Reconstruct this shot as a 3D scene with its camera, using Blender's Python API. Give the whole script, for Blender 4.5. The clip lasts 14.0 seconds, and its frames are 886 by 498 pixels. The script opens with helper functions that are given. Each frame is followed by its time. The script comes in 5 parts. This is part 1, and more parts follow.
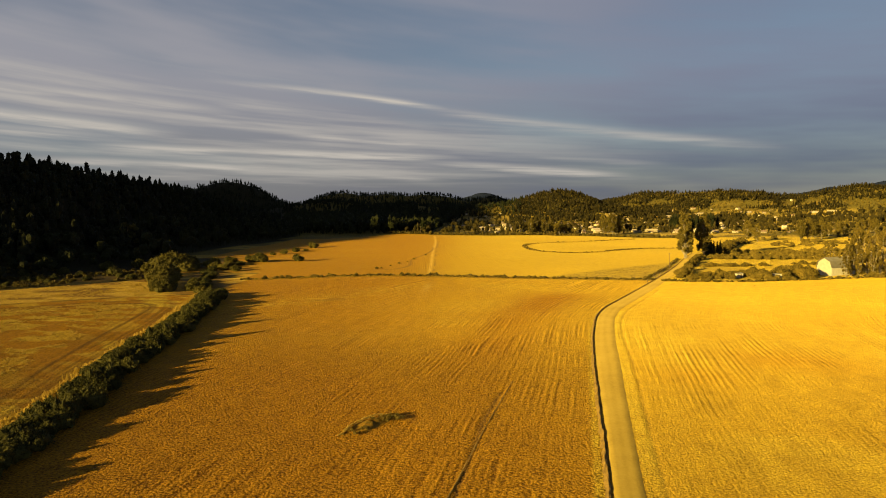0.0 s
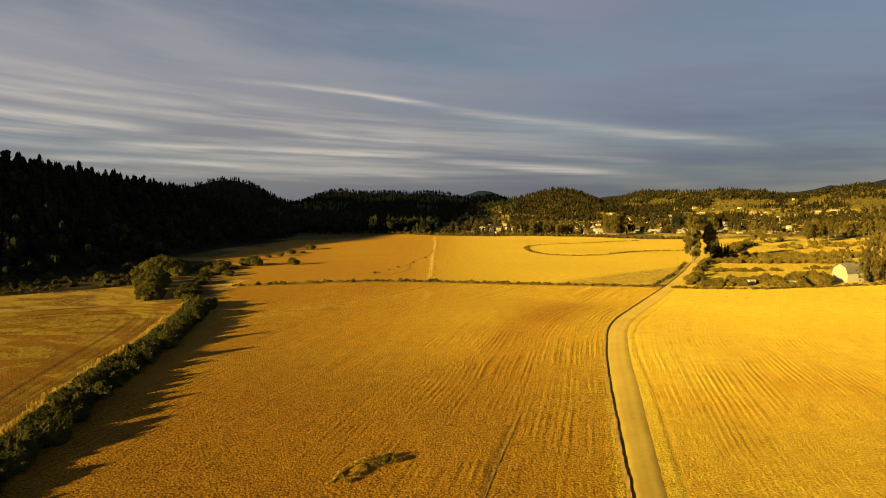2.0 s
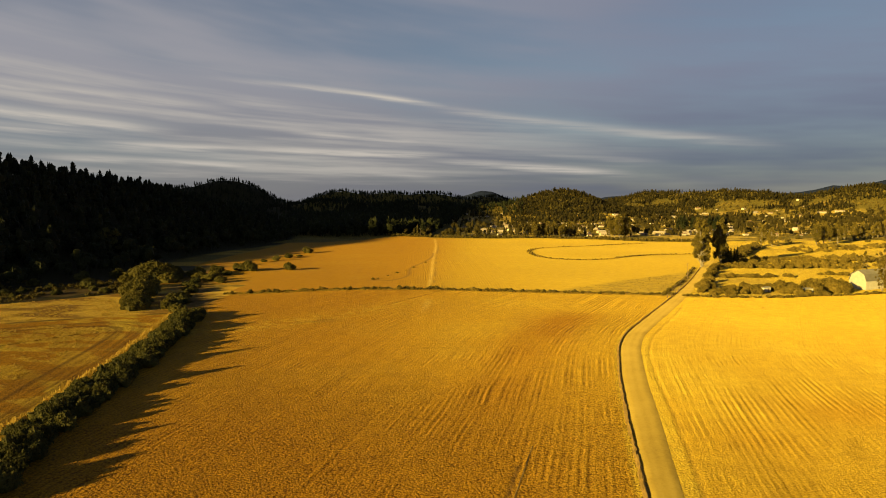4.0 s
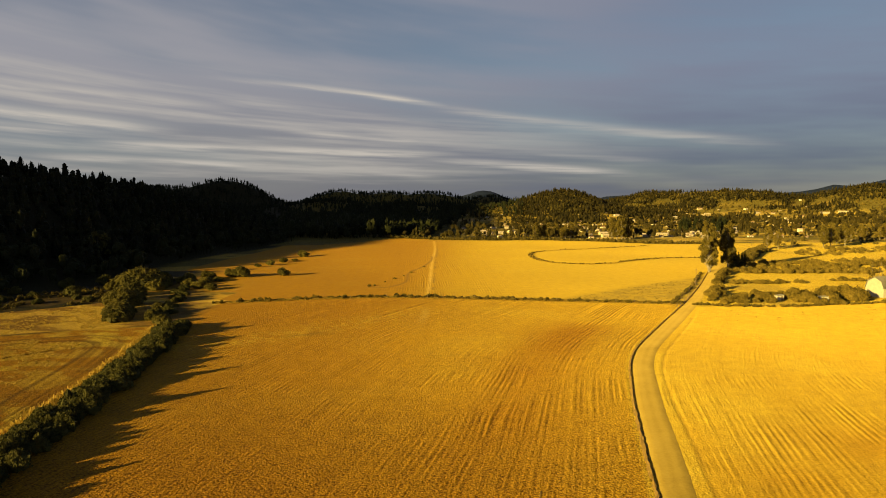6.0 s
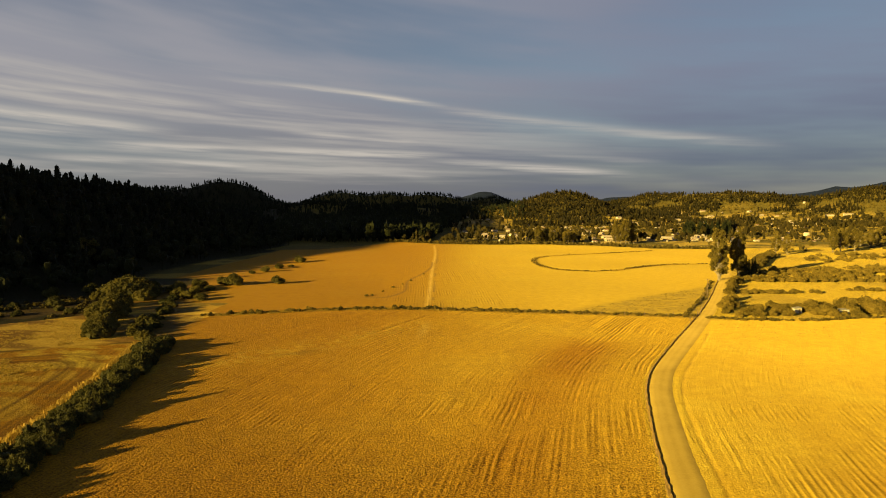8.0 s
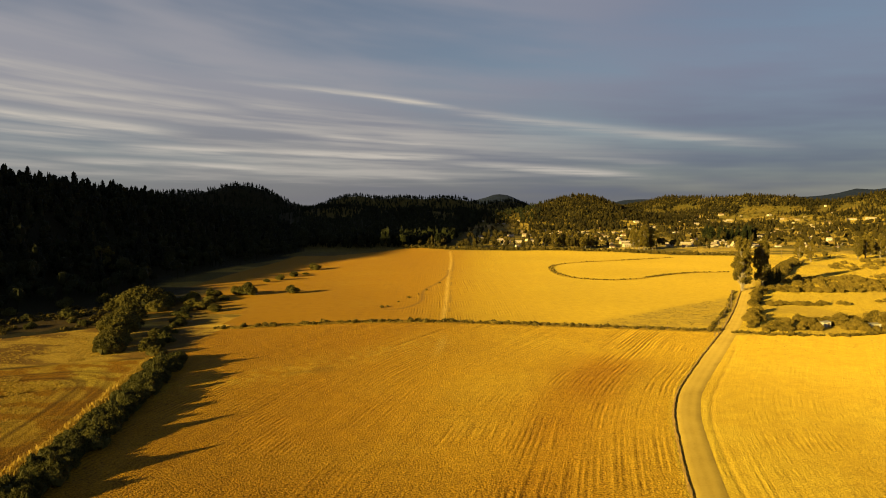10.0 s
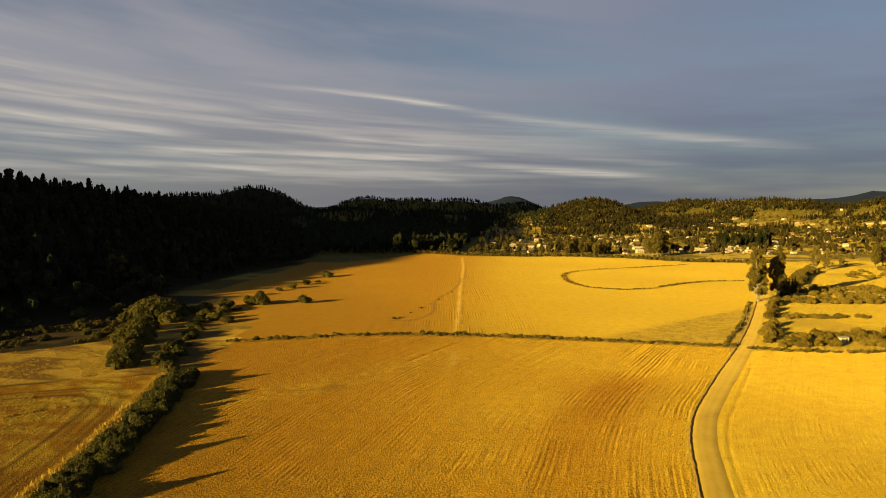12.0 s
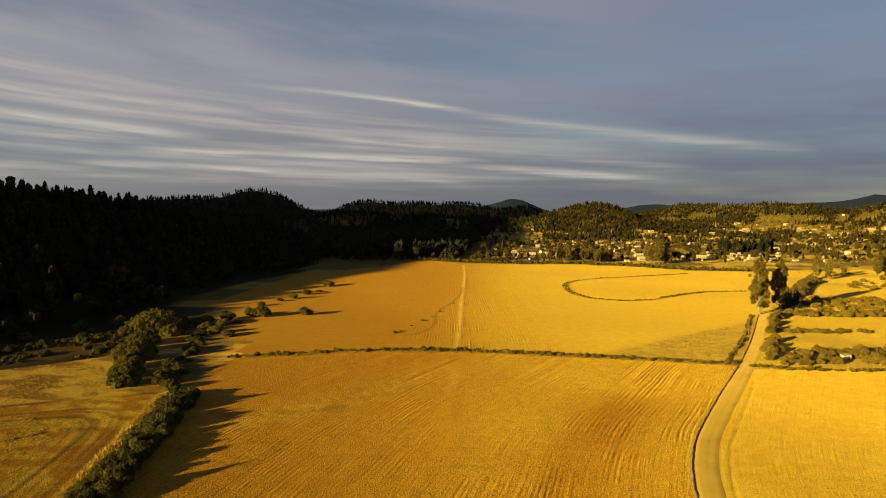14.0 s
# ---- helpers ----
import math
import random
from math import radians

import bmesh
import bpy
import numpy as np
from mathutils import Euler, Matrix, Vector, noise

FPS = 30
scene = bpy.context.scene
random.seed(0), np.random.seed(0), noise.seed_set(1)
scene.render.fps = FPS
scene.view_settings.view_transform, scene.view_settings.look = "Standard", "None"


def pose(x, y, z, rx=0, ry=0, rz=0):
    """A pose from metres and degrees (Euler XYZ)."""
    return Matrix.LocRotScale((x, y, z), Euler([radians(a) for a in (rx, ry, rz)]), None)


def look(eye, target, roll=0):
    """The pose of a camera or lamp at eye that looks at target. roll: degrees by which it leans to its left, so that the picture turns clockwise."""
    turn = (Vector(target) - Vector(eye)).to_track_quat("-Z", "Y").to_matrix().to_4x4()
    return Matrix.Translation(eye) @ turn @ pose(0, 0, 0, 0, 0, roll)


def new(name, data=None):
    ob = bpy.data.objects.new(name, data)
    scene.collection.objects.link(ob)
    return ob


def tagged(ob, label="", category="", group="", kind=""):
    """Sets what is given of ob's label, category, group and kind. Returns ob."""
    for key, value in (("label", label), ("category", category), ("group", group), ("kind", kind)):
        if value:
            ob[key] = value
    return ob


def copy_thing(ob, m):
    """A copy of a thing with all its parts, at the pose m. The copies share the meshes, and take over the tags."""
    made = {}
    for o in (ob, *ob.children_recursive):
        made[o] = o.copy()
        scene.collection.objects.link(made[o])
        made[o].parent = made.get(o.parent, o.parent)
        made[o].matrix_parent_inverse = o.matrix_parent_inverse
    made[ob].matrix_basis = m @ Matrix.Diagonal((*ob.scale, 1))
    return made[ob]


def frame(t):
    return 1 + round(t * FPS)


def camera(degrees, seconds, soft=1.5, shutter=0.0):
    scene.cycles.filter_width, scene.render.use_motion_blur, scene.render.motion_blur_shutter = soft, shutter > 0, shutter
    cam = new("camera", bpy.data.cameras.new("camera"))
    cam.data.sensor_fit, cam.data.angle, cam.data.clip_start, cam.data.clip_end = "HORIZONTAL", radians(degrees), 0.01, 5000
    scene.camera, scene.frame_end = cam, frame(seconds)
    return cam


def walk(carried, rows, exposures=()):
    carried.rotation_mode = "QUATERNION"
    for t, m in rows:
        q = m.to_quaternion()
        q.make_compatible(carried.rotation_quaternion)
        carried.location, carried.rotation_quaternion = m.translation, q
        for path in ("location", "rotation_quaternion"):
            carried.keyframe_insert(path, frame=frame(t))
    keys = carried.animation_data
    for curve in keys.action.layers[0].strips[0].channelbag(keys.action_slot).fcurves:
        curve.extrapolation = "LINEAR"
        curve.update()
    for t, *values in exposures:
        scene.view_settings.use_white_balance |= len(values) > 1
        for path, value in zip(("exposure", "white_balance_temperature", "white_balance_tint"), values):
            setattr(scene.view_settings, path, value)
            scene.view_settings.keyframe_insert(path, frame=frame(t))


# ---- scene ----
cam = camera(65.6, 14.0, soft=1.0)
PATH = [
    (0, (1.563, -12.222, 35.896), (-3.386, 87.420, 29.046), -0.10),
    (0.5, (1.159, -8.672, 36.411), (-3.839, 90.965, 29.510), -0.11),
    (1, (0.863, -5.434, 37.007), (-4.091, 94.198, 30.008), -0.09),
    (1.5, (0.569, -2.392, 37.626), (-4.329, 97.239, 30.570), -0.06),
    (2, (0.209, 0.768, 38.351), (-4.594, 100.393, 31.154), -0.01),
    (2.5, (-0.056, 4.151, 39.011), (-4.905, 103.766, 31.712), 0.03),
    (3, (-0.160, 7.704, 39.463), (-5.110, 107.318, 32.212), 0.04),
    (5.5, (-0.567, 23.388, 41.502), (-5.416, 123.011, 34.304), -0.09),
    (6, (-0.623, 26.942, 42.168), (-5.519, 126.555, 34.875), -0.07),
    (6.5, (-0.775, 30.486, 42.760), (-5.679, 130.102, 35.503), -0.03),
    (7, (-0.915, 34.110, 43.335), (-5.864, 133.720, 36.038), -0.00),
    (7.5, (-1.129, 37.699, 43.934), (-6.080, 137.313, 36.682), 0.00),
    (8, (-1.365, 40.841, 44.737), (-6.313, 140.459, 37.539), 0.01),
    (10.5, (-2.456, 47.168, 49.017), (-10.307, 146.627, 42.217), -0.06),
    (11, (-2.503, 47.497, 50.130), (-10.899, 146.915, 43.380), -0.04),
    (11.5, (-2.593, 47.983, 51.278), (-11.292, 147.375, 44.532), -0.01),
    (12, (-2.689, 48.252, 52.542), (-11.538, 147.633, 45.839), -0.00),
    (12.5, (-2.691, 48.426, 53.913), (-11.638, 147.800, 47.221), 0.01),
    (13, (-2.676, 48.633, 55.318), (-11.672, 148.011, 48.765), 0.03),
    (13.5, (-2.731, 48.832, 56.684), (-11.732, 148.214, 50.187), 0.07),
    (14, (-2.759, 48.995, 57.956), (-11.807, 148.376, 51.507), 0.11),
]
walk(cam, [(t, look(eye, target, roll)) for t, eye, target, roll in PATH])

# ---- light ----
SUN_DIR = Vector((-0.70, -0.71, 0.0)).normalized()
SUN_ELEV = radians(11.0)
sun_data = bpy.data.lights.new("sun", "SUN")
sun_data.energy, sun_data.angle, sun_data.color = 2.75, radians(0.6), (1.0, 0.72, 0.19)
sun = new("sun", sun_data)
sun_way = SUN_DIR * math.cos(SUN_ELEV) + Vector((0, 0, math.sin(SUN_ELEV)))
sun.matrix_world = look(sun_way * 100, (0, 0, 0))
scene.view_settings.exposure = 1.7


def nodes_of(owner):
    owner.use_nodes = True
    tree = owner.node_tree
    tree.nodes.clear()
    return tree


class Net:
    """A short hand for building node trees."""

    def __init__(self, tree):
        self.tree = tree

    def node(self, kind, **settings):
        n = self.tree.nodes.new(kind)
        for key, value in settings.items():
            setattr(n, key, value)
        return n

    def link(self, a, b):
        if isinstance(a, bpy.types.NodeSocket):
            self.tree.links.new(a, b)
        else:
            b.default_value = a

    def math(self, op, a, b=0.0, c=0.0, clamp=False):
        n = self.node("ShaderNodeMath", operation=op, use_clamp=clamp)
        for k, v in enumerate((a, b, c)):
            self.link(v, n.inputs[k])
        return n.outputs[0]

    def mix(self, f, a, b, blend="MIX"):
        n = self.node("ShaderNodeMix", data_type="RGBA", blend_type=blend)
        self.link(f, n.inputs[0])
        for v, k in ((a, 6), (b, 7)):
            self.link(v if isinstance(v, bpy.types.NodeSocket) else (*v[:3], 1.0), n.inputs[k])
        return n.outputs[2]

    def noise(self, vec, scale, detail=3.0, rough=0.55, out="Fac"):
        n = self.node("ShaderNodeTexNoise")
        if vec is not None:
            self.link(vec, n.inputs["Vector"])
        n.inputs["Scale"].default_value = scale
        n.inputs["Detail"].default_value = detail
        n.inputs["Roughness"].default_value = rough
        return n.outputs[out]

    def ramp(self, f, stops, mode="LINEAR"):
        n = self.node("ShaderNodeValToRGB")
        n.color_ramp.interpolation = mode
        els = n.color_ramp.elements
        while len(els) < len(stops):
            els.new(0.5)
        for e, (p, c) in zip(els, stops):
            e.position = p
            e.color = (*c, 1.0) if len(c) == 3 else c
        self.link(f, n.inputs[0])
        return n.outputs[0]

    def span(self, f, a, b, lo=0.0, hi=1.0):
        n = self.node("ShaderNodeMapRange", interpolation_type="SMOOTHSTEP")
        self.link(f, n.inputs[0])
        for k, v in enumerate((a, b, lo, hi)):
            n.inputs[k + 1].default_value = v
        return n.outputs[0]


# ---- sky: thin streaked cloud layers over a clear evening sky ----
world = bpy.data.worlds.new("evening_sky")
scene.world = world
net = Net(nodes_of(world))
coord = net.node("ShaderNodeTexCoord").outputs["Generated"]
sep = net.node("ShaderNodeSeparateXYZ")
net.link(coord, sep.inputs[0])
sx, sy, sz = sep.outputs
sky = net.node("ShaderNodeTexSky", sky_type="NISHITA")
sky.sun_disc, sky.sun_elevation, sky.sun_rotation = False, SUN_ELEV, math.atan2(SUN_DIR.x, SUN_DIR.y)
sky.air_density, sky.dust_density, sky.ozone_density = 1.0, 0.6, 1.5
clear = net.mix(1.0, sky.outputs[0], (0.020, 0.021, 0.023), "MULTIPLY")
# long streaks that run together towards the east
side = net.math("ARCTAN2", sx, sy)
lift = net.math("MULTIPLY", sz, net.math("ADD", net.math("MULTIPLY", side, 0.5), 1.0))


def streaks(across, up, detail, rough, seed):
    v = net.node("ShaderNodeCombineXYZ")
    net.link(net.math("MULTIPLY", side, across), v.inputs[0])
    net.link(net.math("MULTIPLY", lift, up), v.inputs[1])
    v.inputs[2].default_value = seed
    return net.noise(v.outputs[0], 1.0, detail, rough)


broad = streaks(1.6, 11.0, 4.0, 0.55, 3.7)
bands = streaks(1.5, 42.0, 3.0, 0.5, 1.3)
wisps = streaks(7.0, 150.0, 3.0, 0.6, 8.1)
low = net.math("MULTIPLY", net.span(lift, 0.09, 0.17, 1.0, 0.0), net.span(sz, 0.0, 0.03, 0.25, 1.0))
west = net.span(side, -0.35, 0.42, 1.0, 0.0)
cover = net.span(net.math("ADD", broad, net.math("MULTIPLY", west, 0.10)), 0.30, 0.70, 0.42, 0.95)
haze = net.mix(net.span(sz, 0.0, 0.20), net.mix(west, (0.027, 0.034, 0.054), (0.058, 0.058, 0.064)), net.mix(west, (0.063, 0.069, 0.094), (0.098, 0.097, 0.108)))
slots = net.mix(net.span(broad, 0.26, 0.54), (0.068, 0.074, 0.094), haze)
cover = net.math("MULTIPLY", cover, net.span(sz, 0.22, 0.55, 1.0, 0.12))
grey = net.mix(cover, clear, slots)
# the air grows deeper towards the zenith
grey = net.mix(net.span(sz, 0.30, 0.70), grey, net.mix(1.0, grey, (0.26, 0.26, 0.26), "MULTIPLY"))
bright = net.span(net.math("ADD", net.math("MULTIPLY", bands, 0.75), net.math("MULTIPLY", wisps, 0.25)), 0.43, 0.72)
bright = net.math("MULTIPLY", bright, net.math("MULTIPLY", low, net.math("ADD", net.math("MULTIPLY", west, 0.78), 0.03)))
fray = net.span(wisps, 0.30, 0.66, 0.60, 1.40)


def cloud_streak(a, b, bow, wide, power, rise=0.35):
    """A long thin cloud from one (bearing, height) to another, frayed along its edges."""
    t = net.math("DIVIDE", net.math("SUBTRACT", side, a[0]), b[0] - a[0])
    arc = net.math("MULTIPLY", net.math("MULTIPLY", t, net.math("SUBTRACT", 1.0, t)), 4.0 * bow)
    mid = net.math("ADD", net.math("ADD", net.math("MULTIPLY", t, b[1] - a[1]), a[1]), arc)
    off = net.math("ADD", net.math("SUBTRACT", sz, mid), net.math("MULTIPLY", net.math("SUBTRACT", wisps, 0.5), 1.3 * wide))
    off = net.math("DIVIDE", off, net.math("MULTIPLY", net.math("ADD", net.math("MULTIPLY", bands, 1.1), 0.45), wide))
    body = net.math("EXPONENT", net.math("MULTIPLY", net.math("MULTIPLY", off, off), -1.0))
    ends = net.math("MULTIPLY", net.span(t, 0.0, rise), net.span(t, 0.72, 1.0, 1.0, 0.0))
    return net.math("MULTIPLY", net.math("MULTIPLY", body, fray), net.math("MULTIPLY", ends, power))


for streak in (
    cloud_streak((-0.42, 0.163), (-0.01, 0.125), 0.009, 0.0040, 0.85, 0.75),
    cloud_streak((-0.10, 0.136), (0.44, 0.067), -0.002, 0.0060, 0.40, 0.2),
    cloud_streak((-0.90, 0.152), (-0.30, 0.120), 0.003, 0.0075, 0.55),
    cloud_streak((-0.90, 0.125), (-0.38, 0.088), 0.002, 0.0085, 0.75),
    cloud_streak((-0.90, 0.101), (-0.44, 0.081), 0.001, 0.0060, 0.55),
    cloud_streak((-0.30, 0.098), (-0.03, 0.078), 0.000, 0.0050, 0.55),
    cloud_streak((-0.56, 0.072), (0.02, 0.0615), 0.002, 0.0055, 0.75, 0.2),
    cloud_streak((-0.62, 0.0545), (-0.26, 0.0445), 0.001, 0.0050, 0.65),
    cloud_streak((-0.14, 0.060), (0.245, 0.032), 0.002, 0.0052, 0.70, 0.5),
    cloud_streak((-0.34, 0.0425), (-0.02, 0.031), 0.000, 0.0042, 0.45),
    cloud_streak((0.03, 0.070), (0.28, 0.049), 0.000, 0.0050, 0.22),
):
    bright = net.math("MAXIMUM", bright, streak)
cloud = net.mix(bright, grey, (0.170, 0.156, 0.138))
back = net.node("ShaderNodeBackground")
net.link(cloud, back.inputs[0])
back.inputs[1].default_value = 1.0
net.link(back.outputs[0], net.node("ShaderNodeOutputWorld").inputs[0])

# ---- plan of the valley ----
ROAD = [(8, -80), (12, -20), (16, 40), (20.1, 70), (22.5, 85.5), (26.8, 114.6), (30.4, 138), (35, 168), (37.5, 181), (41, 199), (45, 213), (49.5, 226), (66.3, 264),
        (86.7, 307), (107, 355), (134, 424), (165, 500), (200, 575), (232, 650), (262, 735)]
HEDGE = [(-48, -40), (-57, 20), (-63, 60), (-67, 85), (-70, 105), (-76, 130), (-80, 155), (-85, 185), (-91, 212), (-97, 236), (-99, 246)]
CROSS = [(-106, 297), (-83, 304), (-59, 312), (-22, 319), (21, 317), (53, 312), (82, 305)]
TRACK = [(-22, 322), (-25, 386), (-31, 495), (-35, 600), (-43, 706)]
LOOP = [(150, 640), (115, 622), (87, 613), (56, 587), (40, 556), (39, 520), (43, 492), (52, 475), (67, 469), (84, 470), (108, 499), (133, 524), (158, 530)]


# village houses: place and kind
VILLAGE = [(7, 874, 0), (14, 838, 1), (29, 846, 1), (44, 862, 0), (41, 990, 2), (146, 1002, 1), (147, 839, 1), (122, 770, 0), (141, 785, 1), (163, 815, 0), (206, 987, 1), (263, 1207, 3), (252, 1288, 1), (248, 1232, 0),
           (220, 1185, 1), (190, 826, 0), (213, 832, 3), (200, 785, 0), (232, 800, 1), (340, 1329, 2), (366, 1322, 1), (433, 1542, 1), (413, 1375, 3), (476, 1526, 1), (466, 1446, 3), (446, 1385, 1),
           (379, 1040, 1), (354, 995, 1), (480, 1275, 0), (440, 1139, 1), (552, 1412, 1), (576, 1398, 1)]
SLOPE = [(604, 1340, 1), (540, 1231, 3), (566, 1213, 1), (686, 1527, 2), (662, 1372, 3), (690, 1360, 3)]


def smooth_line(points, step):
    """A polyline rounded twice and walked in even steps."""
    p = np.array(points, float)
    for _ in range(3):
        q = np.empty((2 * len(p), 2))
        q[0], q[-1] = p[0], p[-1]
        q[1:-1:2] = 0.75 * p[:-1] + 0.25 * p[1:]
        q[2::2] = 0.25 * p[:-1] + 0.75 * p[1:]
        p = q
    d = np.concatenate([[0], np.cumsum(np.hypot(*np.diff(p, axis=0).T))])
    n = max(2, int(d[-1] / step) + 1)
    t = np.linspace(0, d[-1], n)
    return np.stack([np.interp(t, d, p[:, 0]), np.interp(t, d, p[:, 1])], 1)


def signed_far(x, y, line):
    """Distance from a line, positive on its right hand."""
    best = np.full(x.shape, 1e9)
    sign = np.ones(x.shape)
    for a, b in zip(line[:-1], line[1:]):
        dx, dy = b - a
        k = np.clip(((x - a[0]) * dx + (y - a[1]) * dy) / (dx * dx + dy * dy), 0, 1)
        d = np.hypot(x - a[0] - k * dx, y - a[1] - k * dy)
        cross = (x - a[0]) * dy - (y - a[1]) * dx
        near = d < best
        best = np.where(near, d, best)
        sign = np.where(near, np.where(cross > 0, 1.0, -1.0), sign)
    return best * sign


def smooth(a, b, v):
    k = np.clip((v - a) / (b - a), 0, 1)
    return k * k * (3 - 2 * k)


def patchy(x, y, size, seed=0):
    """Value noise of about that cell size, 0 to 1."""
    u, v = x / size + seed * 17.3, y / size - seed * 9.1
    i, j = np.floor(u).astype(np.int64), np.floor(v).astype(np.int64)
    fu, fv = u - i, v - j
    fu, fv = fu * fu * (3 - 2 * fu), fv * fv * (3 - 2 * fv)

    def h(a, b):
        n = (a * 374761393 + b * 668265263 + seed * 1442695041) & 0x7fffffff
        n = ((n ^ (n >> 13)) * 1274126177) & 0x7fffffff
        return ((n ^ (n >> 16)) & 0xffff) / 65535.0
    return (h(i, j) * (1 - fu) + h(i + 1, j) * fu) * (1 - fv) + (h(i, j + 1) * (1 - fu) + h(i + 1, j + 1) * fu) * fv


def patchy3(x, y, size, seed=0):
    return (patchy(x, y, size, seed) + 0.5 * patchy(x, y, size / 2.1, seed + 1) + 0.25 * patchy(x, y, size / 4.3, seed + 2)) / 1.75


ROAD_LINE = smooth_line(ROAD, 3.0)
HEDGE_LINE = smooth_line(HEDGE, 3.0)
CROSS_LINE = smooth_line(CROSS, 3.0)
TRACK_LINE = smooth_line(TRACK, 4.0)
LOOP_LINE = smooth_line(LOOP, 3.0)

# hills: x, y, height, half widths, turn in degrees
HILLS = [
    (-775, 2150, 96, 150, 200, 0), (-990, 2100, 76, 200, 200, 0), (-470, 2420, 68, 150, 180, 0), (-300, 2400, 56, 120, 160, 0), (-140, 2380, 62, 130, 160, 0),
    (40, 2300, 45, 130, 160, 0), (-380, 1750, 34, 180, 160, 0), (-120, 1650, 26, 150, 160, 0),
    (185, 1560, 55, 125, 230, 0), (60, 1420, 26, 120, 140, 0), (330, 1450, 14, 120, 120, 0),
    (430, 1800, 56, 150, 200, 0), (620, 1700, 58, 170, 240, 0), (860, 1550, 62, 190, 240, 0), (1100, 1400, 72, 230, 260, 0), (900, 1100, 44, 190, 200, 0), (700, 900, 22, 170, 160, 0),
    (1400, 1100, 90, 300, 300, 0),
    (15, 4620, 90, 130, 120, 0), (110, 4640, 70, 140, 120, 0), (-60, 4650, 64, 260, 120, 0), (950, 4500, 70, 300, 120, 0), (1990, 3950, 122, 210, 160, 0), (2240, 3950, 116, 200, 160, 0), (2400, 3900, 150, 260, 200, 0), (1700, 4000, 80, 260, 160, 0),
]
# unseen high ground in the sunward west, added to shade wood and far hills
SHADE_RIDGE = [(-900, -200, 90), (-760, 60, 180), (-900, 150, 250), (-1200, 300, 365), (-1560, 820, 550), (-2100, 1500, 640), (-2600, 2200, 560)]
FOOT_Y = [-600, -300, 0, 100, 150, 205, 250, 300, 400, 540, 690, 760, 900, 1200, 1600, 2200]
FOOT_X = [-800, -600, -400, -335, -298, -252, -226, -211, -198, -204, -184, -200, -250, -330, -420, -600]
RISE_Y = [-600, 100, 350, 560, 720, 950, 1200, 1600, 2200]
RISE_H = [10, 50, 50, 54, 46, 36, 28, 22, 20]


def foot(y):
    return np.interp(y, FOOT_Y, FOOT_X)


def ground_height(x, y):
    x, y = np.asarray(x, float), np.asarray(y, float)
    roll = 0.9 * np.sin(x / 47.0 + 0.6) * np.sin(y / 61.0) + 0.5 * np.sin(x / 23.0 + y / 31.0)
    calm = smooth(600, 900, np.hypot(x, y - 300))
    z = roll * (0.55 + 1.2 * calm)
    total = np.zeros(x.shape)
    for cx, cy, h, wx, wy, turn in HILLS:
        total += (h * np.exp(-((x - cx) / wx) ** 2 - ((y - cy) / wy) ** 2)) ** 2.2
    west = np.zeros(x.shape)
    for (ax, ay, ah), (bx, by, bh) in zip(SHADE_RIDGE[:-1], SHADE_RIDGE[1:]):
        dx, dy = bx - ax, by - ay
        k = np.clip(((x - ax) * dx + (y - ay) * dy) / (dx * dx + dy * dy), 0, 1)
        d = np.hypot(x - ax - k * dx, y - ay - k * dy)
        west = np.maximum(west, (ah + k * (bh - ah)) * np.exp(-(d / 210.0) ** 2))
    total += west ** 2.2
    into = foot(y) - x
    total += (np.interp(y, RISE_Y, RISE_H) * smooth(-10, 190, into)) ** 2.2
    hills = total ** (1 / 2.2)
    rough = smooth(8, 60, hills)
    hills = hills + rough * (26 * (patchy3(x, y, 150, 5) - 0.5) + 8 * (patchy3(x, y, 50, 9) - 0.5))
    return z + hills


# ---- ground sheet ----
def spread(lo, hi, step, far, grow):
    mid = list(np.arange(lo, hi + 0.01, step))
    up, s = [], step
    while (up[-1] if up else hi) < far:
        s *= grow
        up.append((up[-1] if up else hi) + s)
    return mid, up


_, up = spread(-95, 100, 0.42, 5000, 1.05)
xs = np.array([-40 - v for v in up[::-1]] + list(np.arange(-140, -95.1, 0.6)) + list(np.arange(-95, 100.01, 0.42)) + up)
_, up = spread(0, 335, 0.7, 5000, 1.03)
_, down = spread(-1500, -56, 0.5, 1500, 1.13)
ys = np.array([-v for v in down[::-1]] + list(np.arange(56, 120, 0.32)) + list(np.arange(120, 200, 0.45)) + list(np.arange(200, 335.01, 0.7)) + up)
gx, gy = np.meshgrid(xs, ys)
gz = ground_height(gx, gy)
nx, ny = len(xs), len(ys)

road_d = signed_far(gx, gy, ROAD_LINE)
hedge_d = signed_far(gx, gy, HEDGE_LINE)
cross_y = np.interp(gx, [p[0] for p in CROSS], [p[1] for p in CROSS])
edge_y = np.interp(gx, [-142, -107, -81, -44, 54, 106, 159, 209, 300], [640, 704, 757, 729, 727, 714, 672, 664, 705])
left_field = smooth(0, 3, -hedge_d) * (gy < 275) * (gx < 0)
near_field = (hedge_d > 0) * (road_d < 0) * (gy < cross_y) * (gx > np.interp(gy, [240, 256, 300], [-200, -112, -128]))
far_field = (gy >= cross_y) * (road_d < 0) * (gy < edge_y) * (gx > -175)
right_field = (road_d > 0) * (gy < np.interp(gx, [84, 94, 121, 200], [299, 298, 300, 318]))
pasture = (road_d > 0) * (right_field < 0.5) * (gy < 705)


def rgb(*c):
    return np.array(c)


